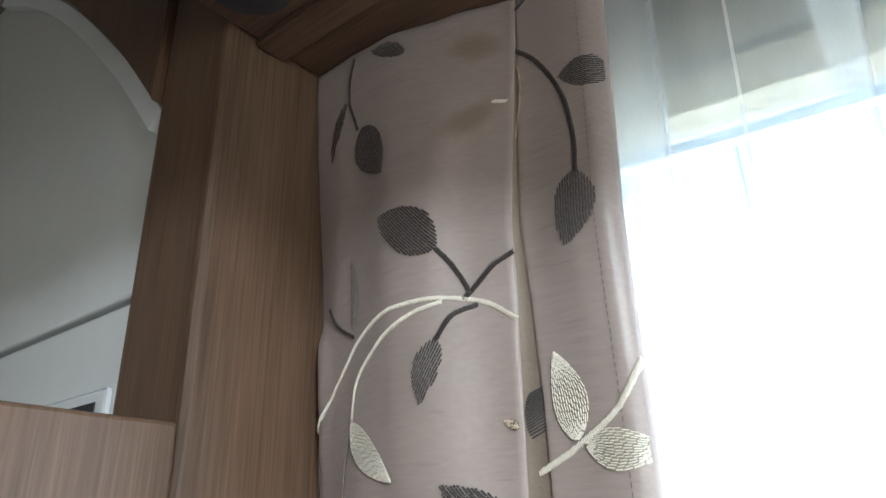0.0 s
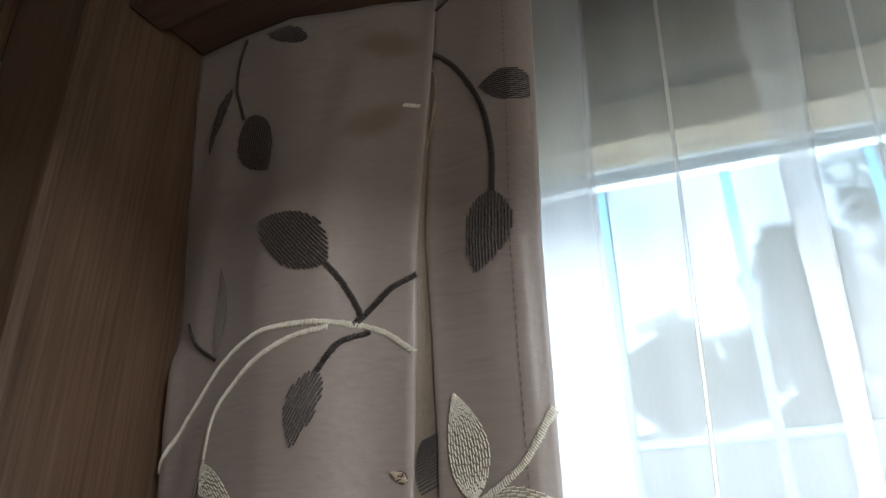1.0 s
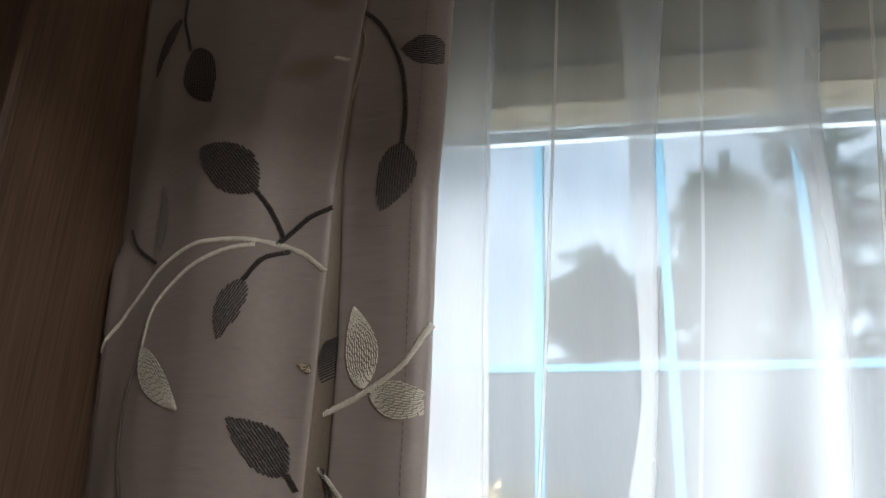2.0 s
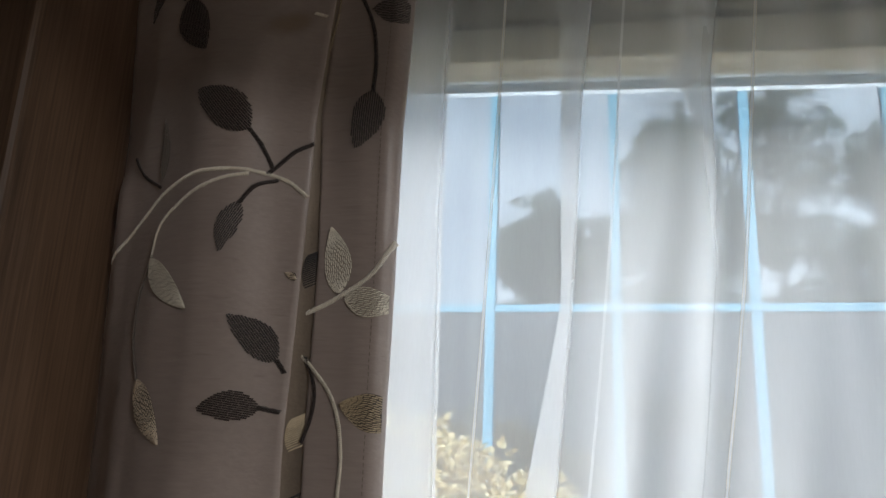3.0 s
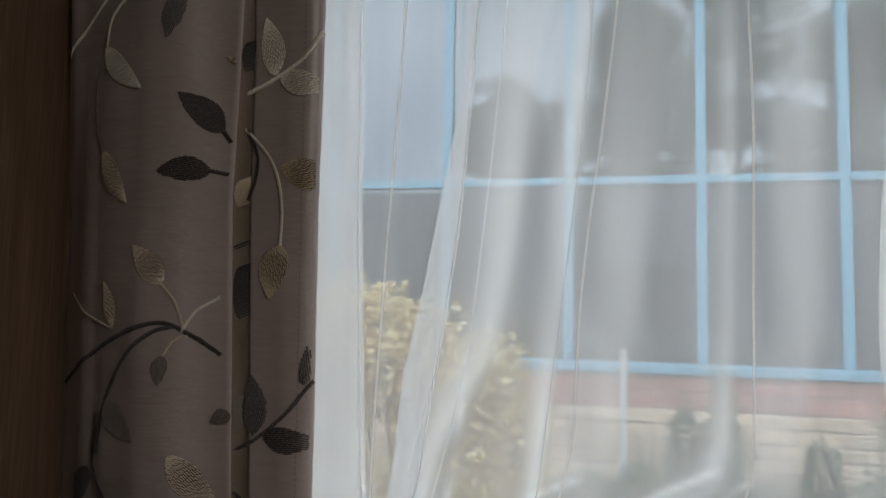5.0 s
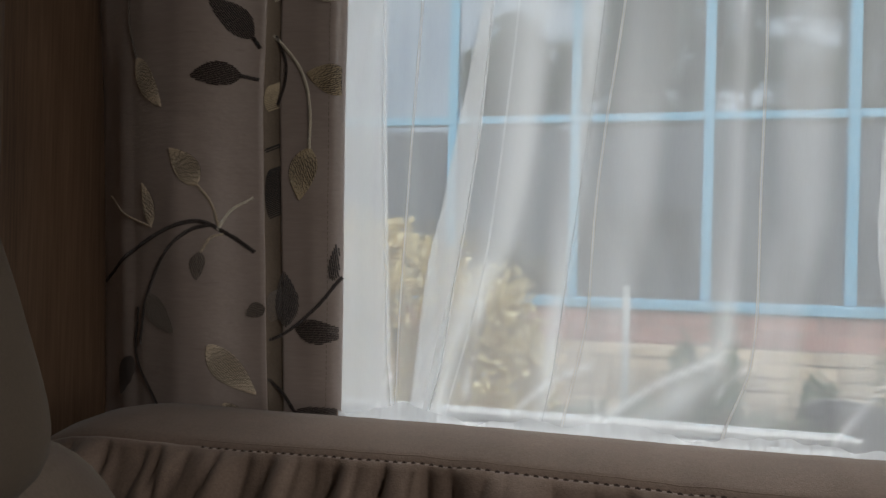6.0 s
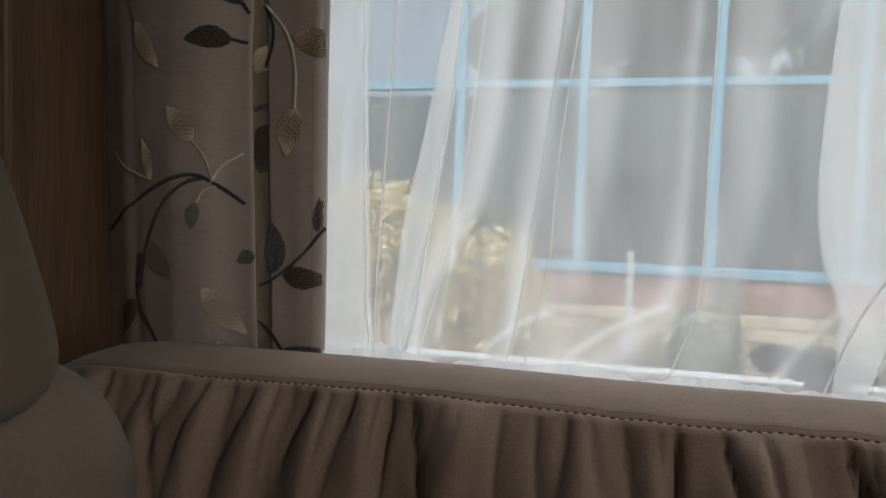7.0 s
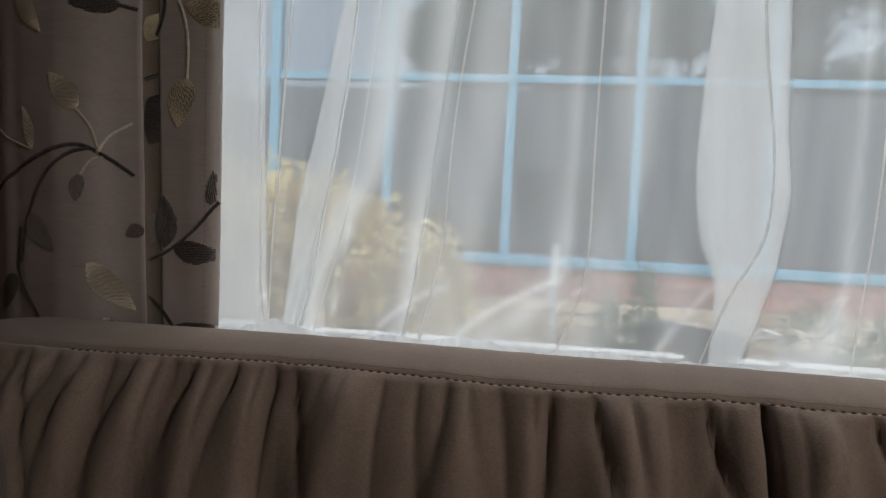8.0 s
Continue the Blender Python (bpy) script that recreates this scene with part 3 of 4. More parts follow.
def vine(panel, colour, width, pts):
    """A corded stem: slanted satin stitches side by side over a narrow padding."""
    line = smooth_line(pts, 0.0013)
    rnd = random.Random(int(1e4 * abs(pts[0][0] + 3 * pts[0][1])))
    rows, ribs = [], []
    for i, p in enumerate(line):
        a, c = line[max(0, i - 1)], line[min(len(line) - 1, i + 1)]
        d = (c - a) / (np.linalg.norm(c - a) + 1e-9)
        nrm = np.array((-d[1], d[0]))
        rows.append([lay(panel, *(p + nrm * width * s * 0.36), h) for s, h in ((-1, 0.0005), (0, 0.0011), (1, 0.0005))])
        ribs.append((p, d, nrm, rnd.uniform(0.40, 0.56), rnd.uniform(0.40, 0.56), rnd.uniform(0.0, 0.0003)))
    bm = grid(rows)
    for f in bm.faces:
        f.material_index = 1
    for p, d, nrm, wl, wr, up in ribs:
        spots = []
        for s, h in ((-wl, 0.0006), (-0.25, 0.0015), (0.25, 0.0015), (wr, 0.0006)):
            q = p + nrm * width * s + d * 0.0013 * s
            spots.append([bm.verts.new(lay(panel, *(q + d * e), h + up + r)) for e, r in ((-0.00052, 0.0), (0.0, 0.00055), (0.00052, 0.0))])
        for a, c in zip(spots, spots[1:]):
            for j in range(2):
                bm.faces.new((a[j], a[j + 1], c[j + 1], c[j]))
    ob = part("vine", bm, THREADS[colour], curtain, {"dark": "dark umber corded stem", "cream": "cream corded stem", "tan": "tan corded stem", "bronze": "thin bronze stem", "gold": "thin gold stem"}[colour])
    ob.data.materials.append(THREADS[{"cream": "tan", "tan": "bronze", "gold": "slate"}.get(colour, "deep")])
    return ob


LEAVES = [
    ("L", (-0.226, 1.571), (-0.197, 1.517), 0.0331, "dark"),
    ("L", (-0.246, 1.605), (-0.265, 1.555), 0.0124, "dark"),
    ("L", (-0.184, 1.629), (-0.219, 1.646), 0.0153, "dark"),
    ("L", (-0.144, 1.439), (-0.195, 1.476), 0.0348, "slate"),
    ("L", (-0.147, 1.378), (-0.159, 1.339), 0.0186, "dark"),
    ("L", (-0.227, 1.336), (-0.183, 1.295), 0.0221, "cream"),
    ("L", (-0.225, 1.401), (-0.231, 1.457), 0.0106, "bronze"),
    ("R", (-0.056, 1.48), (-0.067, 1.429), 0.0296, "slate"),
    ("R", (-0.03, 1.555), (-0.063, 1.56), 0.0282, "dark"),
    ("R", (-0.074, 1.312), (-0.083, 1.365), 0.0238, "cream"),
    ("R", (-0.069, 1.31), (-0.026, 1.304), 0.0248, "cream"),
    ("L", (-0.114, 1.259), (-0.149, 1.291), 0.0252, "dark"),
    ("L", (-0.123, 1.224), (-0.165, 1.221), 0.0227, "dark"),
    ("L", (-0.225, 1.241), (-0.195, 1.194), 0.0229, "tan"),
    ("L", (-0.158, 1.123), (-0.185, 1.156), 0.0241, "tan"),
    ("L", (-0.207, 1.085), (-0.219, 1.125), 0.0159, "tan"),
    ("L", (-0.155, 1.062), (-0.159, 1.036), 0.0139, "bronze"),
    ("L", (-0.215, 1.021), (-0.182, 0.987), 0.0247, "bronze"),
    ("R", (-0.064, 1.16), (-0.073, 1.112), 0.028, "gold"),
    ("R", (-0.027, 1.216), (-0.067, 1.229), 0.0291, "gold"),
    ("R", (-0.085, 0.994), (-0.088, 1.046), 0.0227, "dark"),
    ("R", (-0.076, 0.995), (-0.029, 0.988), 0.0235, "dark"),
    ("R", (-0.042, 1.038), (-0.0395, 1.071), 0.012, "dark"),
    ("L", (-0.149, 0.977), (-0.11, 0.93), 0.0253, "tan"),
    ("L", (-0.237, 0.96), (-0.255, 0.921), 0.0225, "dark"),
    ("R", (-0.075, 0.914), (-0.03, 0.916), 0.0155, "dark"),
    ("L", (-0.137, 0.922), (-0.12, 0.91), 0.0103, "tan"),
    ("L", (-0.104, 1.321), (-0.1125, 1.326), 0.0062, "tan"),
    ("L", (-0.102, 1.012), (-0.119, 1.004), 0.015, "bronze"),
]
VINES = [
    ("L", "dark", 0.0028, [(-0.239, 1.648), (-0.243, 1.625), (-0.242, 1.603), (-0.231, 1.572)]),
    ("L", "dark", 0.0034, [(-0.144, 1.439), (-0.135, 1.426), (-0.126, 1.407)]),
    ("L", "dark", 0.0036, [(-0.098, 1.431), (-0.112, 1.423), (-0.124, 1.4095), (-0.1295, 1.4035)]),
    ("L", "dark", 0.0034, [(-0.122, 1.399), (-0.137, 1.393), (-0.147, 1.378)]),
    ("L", "cream", 0.0034, [(-0.1, 1.387), (-0.116, 1.399), (-0.135, 1.404), (-0.156, 1.405), (-0.19, 1.402), (-0.222, 1.389), (-0.248, 1.366), (-0.282, 1.339)]),
    ("L", "cream", 0.003, [(-0.142, 1.402), (-0.167, 1.396), (-0.197, 1.382), (-0.219, 1.363), (-0.226, 1.336)]),
    ("L", "dark", 0.003, [(-0.264, 1.428), (-0.247, 1.409), (-0.225, 1.396)]),
    ("R", "dark", 0.0038, [(-0.108, 1.61), (-0.083, 1.587), (-0.063, 1.548), (-0.056, 1.51), (-0.056, 1.48)]),
    ("R", "dark", 0.003, [(-0.106, 1.635), (-0.092, 1.644), (-0.079, 1.656)]),
    ("R", "cream", 0.0038, [(-0.103, 1.294), (-0.074, 1.309), (-0.048, 1.328), (-0.033, 1.354)]),
    ("L", "dark", 0.004, [(-0.114, 1.259), (-0.108, 1.25)]),
    ("L", "dark", 0.004, [(-0.124, 1.224), (-0.109, 1.221)]),
    ("L", "bronze", 0.002, [(-0.225, 1.339), (-0.236, 1.302), (-0.235, 1.268), (-0.226, 1.241)]),
    ("L", "tan", 0.0026, [(-0.158, 1.123), (-0.147, 1.108), (-0.14, 1.086)]),
    ("L", "cream", 0.0026, [(-0.113, 1.113), (-0.131, 1.101), (-0.141, 1.083)]),
    ("L", "dark", 0.0042, [(-0.285, 1.03), (-0.23, 1.063), (-0.187, 1.083), (-0.156, 1.09), (-0.134, 1.079), (-0.112, 1.063)]),
    ("L", "dark", 0.0038, [(-0.148, 1.087), (-0.166, 1.081), (-0.193, 1.058), (-0.215, 1.018), (-0.225, 0.974)]),
    ("L", "tan", 0.0026, [(-0.155, 1.062), (-0.147, 1.075), (-0.137, 1.079)]),
    ("L", "tan", 0.0022, [(-0.272, 1.114), (-0.241, 1.095), (-0.207, 1.084)]),
    ("L", "dark", 0.0036, [(-0.227, 1.008), (-0.232, 0.964), (-0.215, 0.934), (-0.202, 0.915)]),
    ("R", "cream", 0.0032, [(-0.106, 1.269), (-0.089, 1.253), (-0.072, 1.23), (-0.064, 1.198), (-0.064, 1.16)]),
    ("R", "dark", 0.0032, [(-0.097, 1.263), (-0.088, 1.24), (-0.0885, 1.22), (-0.095, 1.2)]),
    ("R", "dark", 0.0034, [(-0.107, 0.978), (-0.084, 0.989), (-0.055, 1.014), (-0.035, 1.041)]),
    ("R", "dark", 0.0036, [(-0.108, 0.95), (-0.089, 0.933), (-0.075, 0.913)]),
    ("L", "cream", 0.003, [(-0.11, 1.554), (-0.101, 1.552)]),
    ("R", "gold", 0.0016, [(-0.103, 1.596), (-0.095, 1.581), (-0.094, 1.558), (-0.098, 1.522)]),
]
for panel, base, tip, width, colour in LEAVES:
    embroidered_leaf(panel, base, tip, width, colour)
for panel, colour, width, pts in VINES:
    vine(panel, colour, width, pts)
# patches of stitching that show on the folded strip
for z0, z1, colour in ((1.315, 1.342, "deep"), (1.193, 1.217, "gold"), (1.094, 1.14, "deep"), (1.155, 1.159, "deep"), (0.998, 1.026, "bronze")):
    bm = bmesh.new()
    n = int((z1 - z0) / 0.0016) + 1
    for i in range(n):
        z = z0 + (z1 - z0) * i / n
        xp, w = pleat_x(z), max(0.006, strip_w(z))
        ye, yr = front_y("L", xp, z), front_y("R", xp + w, z)
        y0, y1 = ye + 0.0037 - 0.0012, max(ye + 0.0038, yr + 0.0022) - 0.0012
        u = 0.6 * (1 - math.sin(math.pi * (i + 0.5) / n) ** 0.25)
        xa, ya = xp + 0.0012 + u * (w - 0.003), y0 + u * (y1 - y0)
        f = [bm.verts.new(c) for c in ((xa, ya, z), (xp + w - 0.001, y1, z + 0.0065 * (1 - u)), (xp + w - 0.001, y1, z + 0.0065 * (1 - u) + 0.0012), (xa, ya, z + 0.0012))]
        bm.faces.new(f)
    part("leaf", bm, THREADS[colour], curtain)
# machine stitches beside the turned edge
bm = bmesh.new()
for i in range(150):
    z = 0.9 + i * 0.005
    x = -0.0465
    f = [bm.verts.new(lay("R", *c, 0.0009)) for c in ((x - 0.0003, z), (x + 0.0003, z), (x + 0.0003, z + 0.003), (x - 0.0003, z + 0.003))]
    bm.faces.new(f)
tagged(part("edge_stitching", bm, THREADS["bronze"], curtain), kind="stuff")

# ---- voile ----
# each fold: its left and its right edge, as (height, x)
FOLDS = [
    ([(0.9, -0.06), (1.66, -0.055)], [(0.9, 0.016), (0.96, 0.009), (1.1, 0.003), (1.207, -0.001), (1.36, -0.005), (1.5, -0.006), (1.66, 0.0)]),
    ([(0.9, 0.027), (1.016, 0.038), (1.05, 0.041), (1.11, 0.055), (1.187, 0.069), (1.255, 0.082), (1.307, 0.0925), (1.47, 0.092), (1.66, 0.088)],
     [(0.9, 0.044), (0.965, 0.06), (1.035, 0.069), (1.086, 0.078), (1.17, 0.09), (1.25, 0.097), (1.32, 0.103), (1.4, 0.107), (1.47, 0.11), (1.58, 0.121), (1.66, 0.125)]),
    ([(0.9, 0.05), (0.939, 0.052), (0.979, 0.06), (1.019, 0.08), (1.07, 0.107), (1.141, 0.12), (1.209, 0.13), (1.305, 0.142), (1.404, 0.159), (1.5, 0.18), (1.66, 0.19)],
     [(0.9, 0.06), (0.939, 0.064), (0.979, 0.073), (1.019, 0.096), (1.07, 0.123), (1.141, 0.137), (1.209, 0.148), (1.305, 0.161), (1.404, 0.176), (1.5, 0.19), (1.66, 0.196)]),
    ([(0.9, 0.148), (0.96, 0.16), (1.05, 0.171), (1.107, 0.178), (1.224, 0.192), (1.34, 0.203), (1.41, 0.199), (1.485, 0.1825), (1.57, 0.189), (1.66, 0.192)],
     [(0.9, 0.149), (0.96, 0.161), (1.05, 0.172), (1.107, 0.179), (1.224, 0.193), (1.34, 0.204), (1.41, 0.206), (1.486, 0.206), (1.573, 0.217), (1.66, 0.222)]),
    ([(0.9, 0.205), (0.925, 0.24), (0.965, 0.29), (1.0, 0.303), (1.1, 0.306), (1.3, 0.310), (1.66, 0.307)], [(0.9, 0.24), (0.925, 0.262), (0.965, 0.302), (1.0, 0.312), (1.1, 0.315), (1.3, 0.3185), (1.66, 0.319)]),
    ([(0.9, 0.447), (0.97, 0.449), (0.999, 0.444), (1.022, 0.431), (1.067, 0.423), (1.107, 0.422), (1.187, 0.425), (1.246, 0.429), (1.66, 0.44)],
     [(0.9, 0.472), (0.945, 0.485), (0.998, 0.5), (1.07, 0.508), (1.129, 0.499), (1.245, 0.492), (1.66, 0.475)]),
    ([(0.9, 0.14), (0.96, 0.152), (1.05, 0.162), (1.107, 0.168), (1.224, 0.182), (1.36, 0.194), (1.5, 0.196), (1.66, 0.2)], [(0.9, 0.149), (0.96, 0.161), (1.05, 0.172), (1.107, 0.179), (1.224, 0.193), (1.36, 0.205), (1.5, 0.206), (1.66, 0.21)]),
    ([(0.9, 0.53), (0.94, 0.55), (0.99, 0.5645), (1.66, 0.556)], [(0.9, 0.56), (0.94, 0.566), (0.99, 0.566), (1.66, 0.5575)]),
    ([(0.9, 0.66), (1.66, 0.66)], [(0.9, 0.675), (1.66, 0.68)]),
    ([(0.9, 0.83), (1.66, 0.84)], [(0.9, 0.87), (1.66, 0.87)]),
]
# slack stretches where the weave lies closer: middle as (height, x), half width, how much
SLACK = [
    ([(0.9, 0.06), (1.07, 0.09), (1.2, 0.112), (1.4, 0.135), (1.66, 0.15)], 0.026, 0.45),
    ([(0.95, 0.19), (1.1, 0.215), (1.25, 0.238), (1.45, 0.252), (1.66, 0.262)], 0.026, 0.5),
    ([(0.9, 0.33), (1.1, 0.362), (1.66, 0.366)], 0.02, 0.5),
]


def voile_y(x, z):
    low = (1.3 - min(z, 1.3)) / 0.4
    y = 0.004 + low * (-0.018 + 0.12 * x) * 0.6
    y += 0.010 * noise.noise((x * 9, z * 1.6, 1.0)) + 0.004 * noise.noise((x * 30 + z * 6, z * 4, 5.0)) * (0.5 + low)
    return max(y, 0.0)


WIDE = (0, 1, 3, 5)
# slack folds that run slantwise above the hem
DRAPES = [((0.128, 0.925), (0.194, 0.969), 0.005), ((0.209, 0.924), (0.303, 0.981), 0.006), ((0.082, 0.936), (0.096, 1.021), 0.006), ((0.300, 0.947), (0.328, 0.975), 0.005),
          ((0.398, 0.912), (0.448, 0.985), 0.006), ((0.0, 0.915), (0.012, 0.95), 0.004), ((0.15, 0.915), (0.16, 0.945), 0.003)]


def gathered(x, z):
    """How closely the threads are drawn together in the narrow soft folds."""
    g = 0.0
    for k, (left, right) in enumerate(FOLDS):
        if k in WIDE:
            continue
        a, b = keyed(z, left), keyed(z, right)
        c, w = (a + b) / 2, max(0.0045, (b - a) * 0.75)
        w *= 1.25 + 0.5 * noise.noise((k * 3.7, z * 4, 0))
        d = (x - c) / (w * (1.5 if x < c else 0.8))
        if abs(d) < 3:
            g += math.exp(-d * d) * (0.55 if b - a < 0.004 else 1.0) * (0.8 + 0.5 * noise.noise((k * 5.1, z * 6, 4)))
    for keys, half, much in SLACK:
        d = (x - keyed(z, keys)) / half
        if abs(d) < 2:
            g += much * math.exp(-d ** 4) * (0.8 + 0.6 * noise.noise((x * 30, z * 2, much)))
    for (x0, z0), (x1, z1), w in DRAPES:
        if z < max(z0, z1) + 0.03:
            t = min(1.0, max(0.0, ((x - x0) * (x1 - x0) + (z - z0) * (z1 - z0)) / ((x1 - x0) ** 2 + (z1 - z0) ** 2)))
            d = math.hypot(x - x0 - t * (x1 - x0), z - z0 - t * (z1 - z0) - 0.006 * math.sin(math.pi * t))
            g += 1.5 * math.exp(-(d / (0.65 * w)) ** 2) * math.sin(math.pi * (0.12 + 0.76 * t))
    return g


def voile_row(z):
    """One level of the cloth: points, and how gathered it is at each."""
    r, dens = [], []
    cur = -0.085

    def run(x0, x1, n):
        for i in range(n):
            x = x0 + (x1 - x0) * i / (n - 1)
            g = gathered(x, z)
            r.append((x, voile_y(x, z) + 0.005 * g, z))
            dens.append(g)

    for k, n in zip(WIDE, (24, 40, 50, 90)):
        a, b = keyed(z, FOLDS[k][0]), keyed(z, FOLDS[k][1])
        w = b - a
        run(cur, b, n)
        d = min(0.012, 0.25 * w + 0.002)
        for i in range(1, 8):
            u = i / 8
            x = b - w * (0.5 - 0.5 * math.cos(math.pi * u))
            r.append((x, voile_y(x, z) + d * u + 0.001 * math.sin(math.pi * u), z))
        for i in range(1, 8):
            u = i / 8
            x = a + w * (0.5 - 0.5 * math.cos(math.pi * u))
            r.append((x, voile_y(x, z) + d * (1 + 0.6 * u), z))
        dens.extend([0.3] * 14)
        cur = b
    run(cur, 1.2, 150)
    return r, dens


def relax(rows, passes=2):
    a = np.array(rows)
    for _ in range(passes):
        b = a.copy()
        b[1:-1] = (a[:-2] + 2 * a[1:-1] + a[2:]) / 4
        a = b
    return [[tuple(p) for p in r] for r in a]


voile = thing("net_curtain", label="white sheer voile net curtain in loose folds", category="net curtain")
levels = [voile_row(0.872 + (1.652 - 0.872) * k / 140) for k in range(141)]
sheet = part("voile", grid(relax([lv[0] for lv in levels], 4)), SHEER, voile, smooth=True)
sheet.data.attributes.new("gather", "FLOAT", "POINT").data.foreach_set("value", [g for lv in levels for g in lv[1]])

CORDS = [
    [(0.9, 0.018), (1.0, 0.02), (1.1, 0.025), (1.24, 0.032), (1.36, 0.038), (1.49, 0.0435), (1.65, 0.05)],
    [(0.9, 0.06), (1.0, 0.086), (1.07, 0.101), (1.11, 0.106), (1.174, 0.113), (1.25, 0.121), (1.32, 0.127), (1.39, 0.133), (1.47, 0.138), (1.65, 0.151)],
    [(0.9, 0.166), (0.952, 0.178), (0.973, 0.183), (1.015, 0.191), (1.06, 0.192), (1.115, 0.195), (1.19, 0.203), (1.253, 0.212), (1.346, 0.223), (1.46, 0.233), (1.65, 0.25)],
    [(0.9, 0.3), (0.93, 0.309), (0.966, 0.325), (1.017, 0.33), (1.12, 0.329), (1.25, 0.331), (1.37, 0.327), (1.45, 0.333), (1.65, 0.345)],
    [(0.9, 0.434), (0.912, 0.438), (0.959, 0.454), (0.992, 0.467), (1.025, 0.487), (1.069, 0.491), (1.117, 0.488), (1.187, 0.476), (1.245, 0.469), (1.65, 0.45)],
    [(0.9, 0.575), (1.1, 0.582), (1.65, 0.57)],
    [(0.9, 0.72), (1.65, 0.72)],
    [(0.9, 0.93), (1.65, 0.92)],
]
for keys in CORDS:
    line = [(np.interp(z, *zip(*keys)), z) for z in np.linspace(0.88, 1.65, 70)]
    xs = np.array([p[0] for p in line])
    for _ in range(3):
        xs[1:-1] = (xs[:-2] + 2 * xs[1:-1] + xs[2:]) / 4
    tape = part("woven_stripe", grid([[(x + s, voile_y(x, z) - 0.0022, z) for s in (-0.001, 0.001)] for x, (_, z) in zip(xs, line)]), HEM, voile, "denser woven stripe")
    # the second stripe is woven in the voile's own white
    for s in () if keys is CORDS[1] else (-0.0009, 0.0009):
        part("cord", tube([(x + s, voile_y(x, z) - 0.0026, z) for x, (_, z) in zip(xs, line)], 0.00022, 4), CORD, tape)
rows = []
for z in np.linspace(0.872, 1.0, 7):
    rows.append([(x, voile_y(x, 0.91) - 0.006 - 0.007 * noise.noise((x * 45, z * 3, 2)) - 0.003 * noise.noise((x * 110, z * 12, 5)), 0.872 + (0.049 - 0.022 * x + 0.012 * noise.noise((x * 16, 0, 0)) + 0.004 * noise.noise((x * 60, 0, 4))) * (z - 0.872) / 0.128) for x in np.linspace(-0.08, 1.2, 420)])
part("hem", grid(rows), HEM, voile, "doubled hem", smooth=True)

# ---- roller blind behind the voile, pulled a little way down and hanging askew ----
bl = thing("roller_blind", label="grey roller blind with a cream bottom bar, slightly askew", category="blind")
SLOPE = -0.0705


def askew(bm):
    for v in bm.verts:
        v.co.z += SLOPE * v.co.x
    return bm


part("blind_cloth", askew(box(-0.14, 1.22, 0.0635, 0.0645, 1.548, 1.70)), BLIND, bl)
part("batten", askew(box(-0.14, 1.22, 0.0595, 0.0632, 1.581, 1.588, 0.001)), LATCH, bl)
# added strip: stands for daylight along the bar's lower edge
part("light_line", askew(box(-0.14, 1.22, 0.064, 0.088, 1.5245, 1.5288, 0.001)), LIGHT_LINE, bl, "added translucent strip for the bright line of light under the bar")
# added strip: stands for the dim band of the window's top frame
part("frame_band", askew(box(-0.14, 1.22, 0.06, 0.064, 1.5165, 1.5243, 0.001)), FRAME_BAND, bl, "added grey-blue translucent strip for the band of the window's top frame")
part("bottom_bar", askew(box(-0.14, 1.22, 0.058, 0.07, 1.529, 1.547, 0.003)), CREAM, bl)

# ---- window latch ----
lt = thing("window_latch", label="anthracite plastic window latch with a white stay arm", category="latch")
o = [(0.384, 0.925), (0.386, 0.937), (0.395, 0.941), (0.42, 0.941), (0.45, 0.936), (0.485, 0.933), (0.492, 0.925), (0.488, 0.914), (0.45, 0.913), (0.432, 0.909), (0.422, 0.909), (0.415, 0.917), (0.39, 0.917)]
bm = extrude_y(o, 0.066, 0.084)
bmesh.ops.bevel(bm, geom=bm.edges[:], offset=0.0025, segments=2, affect="EDGES")
part("lever", bm, LATCH, lt, smooth=False)
part("base", box(0.436, 0.476, 0.07, 0.089, WZ0 + 0.0142, WZ0 + 0.034, 0.002), LATCH, lt)
part("stay_arm", tube([(0.500, 0.085, 0.927), (0.512, 0.085, 0.935), (0.524, 0.085, 0.932), (0.532, 0.085, 0.92), (0.534, 0.085, WZ0 + 0.014)], 0.004, 8), PLASTIC, lt)

# ---- sofa ----
sofa = thing("sofa", label="taupe suede sofa backrest with gathered front and double seam", category="sofa")
TOP = [(-0.008, 0.70), (-0.012, 0.86), (-0.018, 0.895), (-0.03, 0.914), (-0.05, 0.923), (-0.08, 0.927), (-0.11, 0.926), (-0.134, 0.922), (-0.1405, 0.9195), (-0.1435, 0.9165)]
FRONT = [(-0.1437, 0.9162), (-0.1465, 0.9176), (-0.151, 0.9172), (-0.157, 0.914), (-0.167, 0.906), (-0.178, 0.892), (-0.183, 0.882), (-0.188, 0.87), (-0.192, 0.855), (-0.196, 0.838), (-0.1985, 0.82), (-0.201, 0.80), (-0.206, 0.74), (-0.208, 0.66), (-0.204, 0.56), (-0.2, 0.47)]
XS, XE = -0.25, 1.6


def round_end(x):
    """Falls to nothing at the backrest's rounded left end."""
    u = min(1.0, max(0.0, (x - XS) / 0.09))
    return math.sqrt(max(0.0, 1 - (1 - u) ** 2))


_r = random.Random(12)
PLEATS = []
_x = -0.2
while _x < 1.6:
    PLEATS.append((_x, _r.uniform(-0.35, 0.35), _r.uniform(0.005, 0.018), _r.uniform(0.003, 0.007), _r.uniform(0.03, 0.2)))
    _x += _r.uniform(0.009, 0.03)


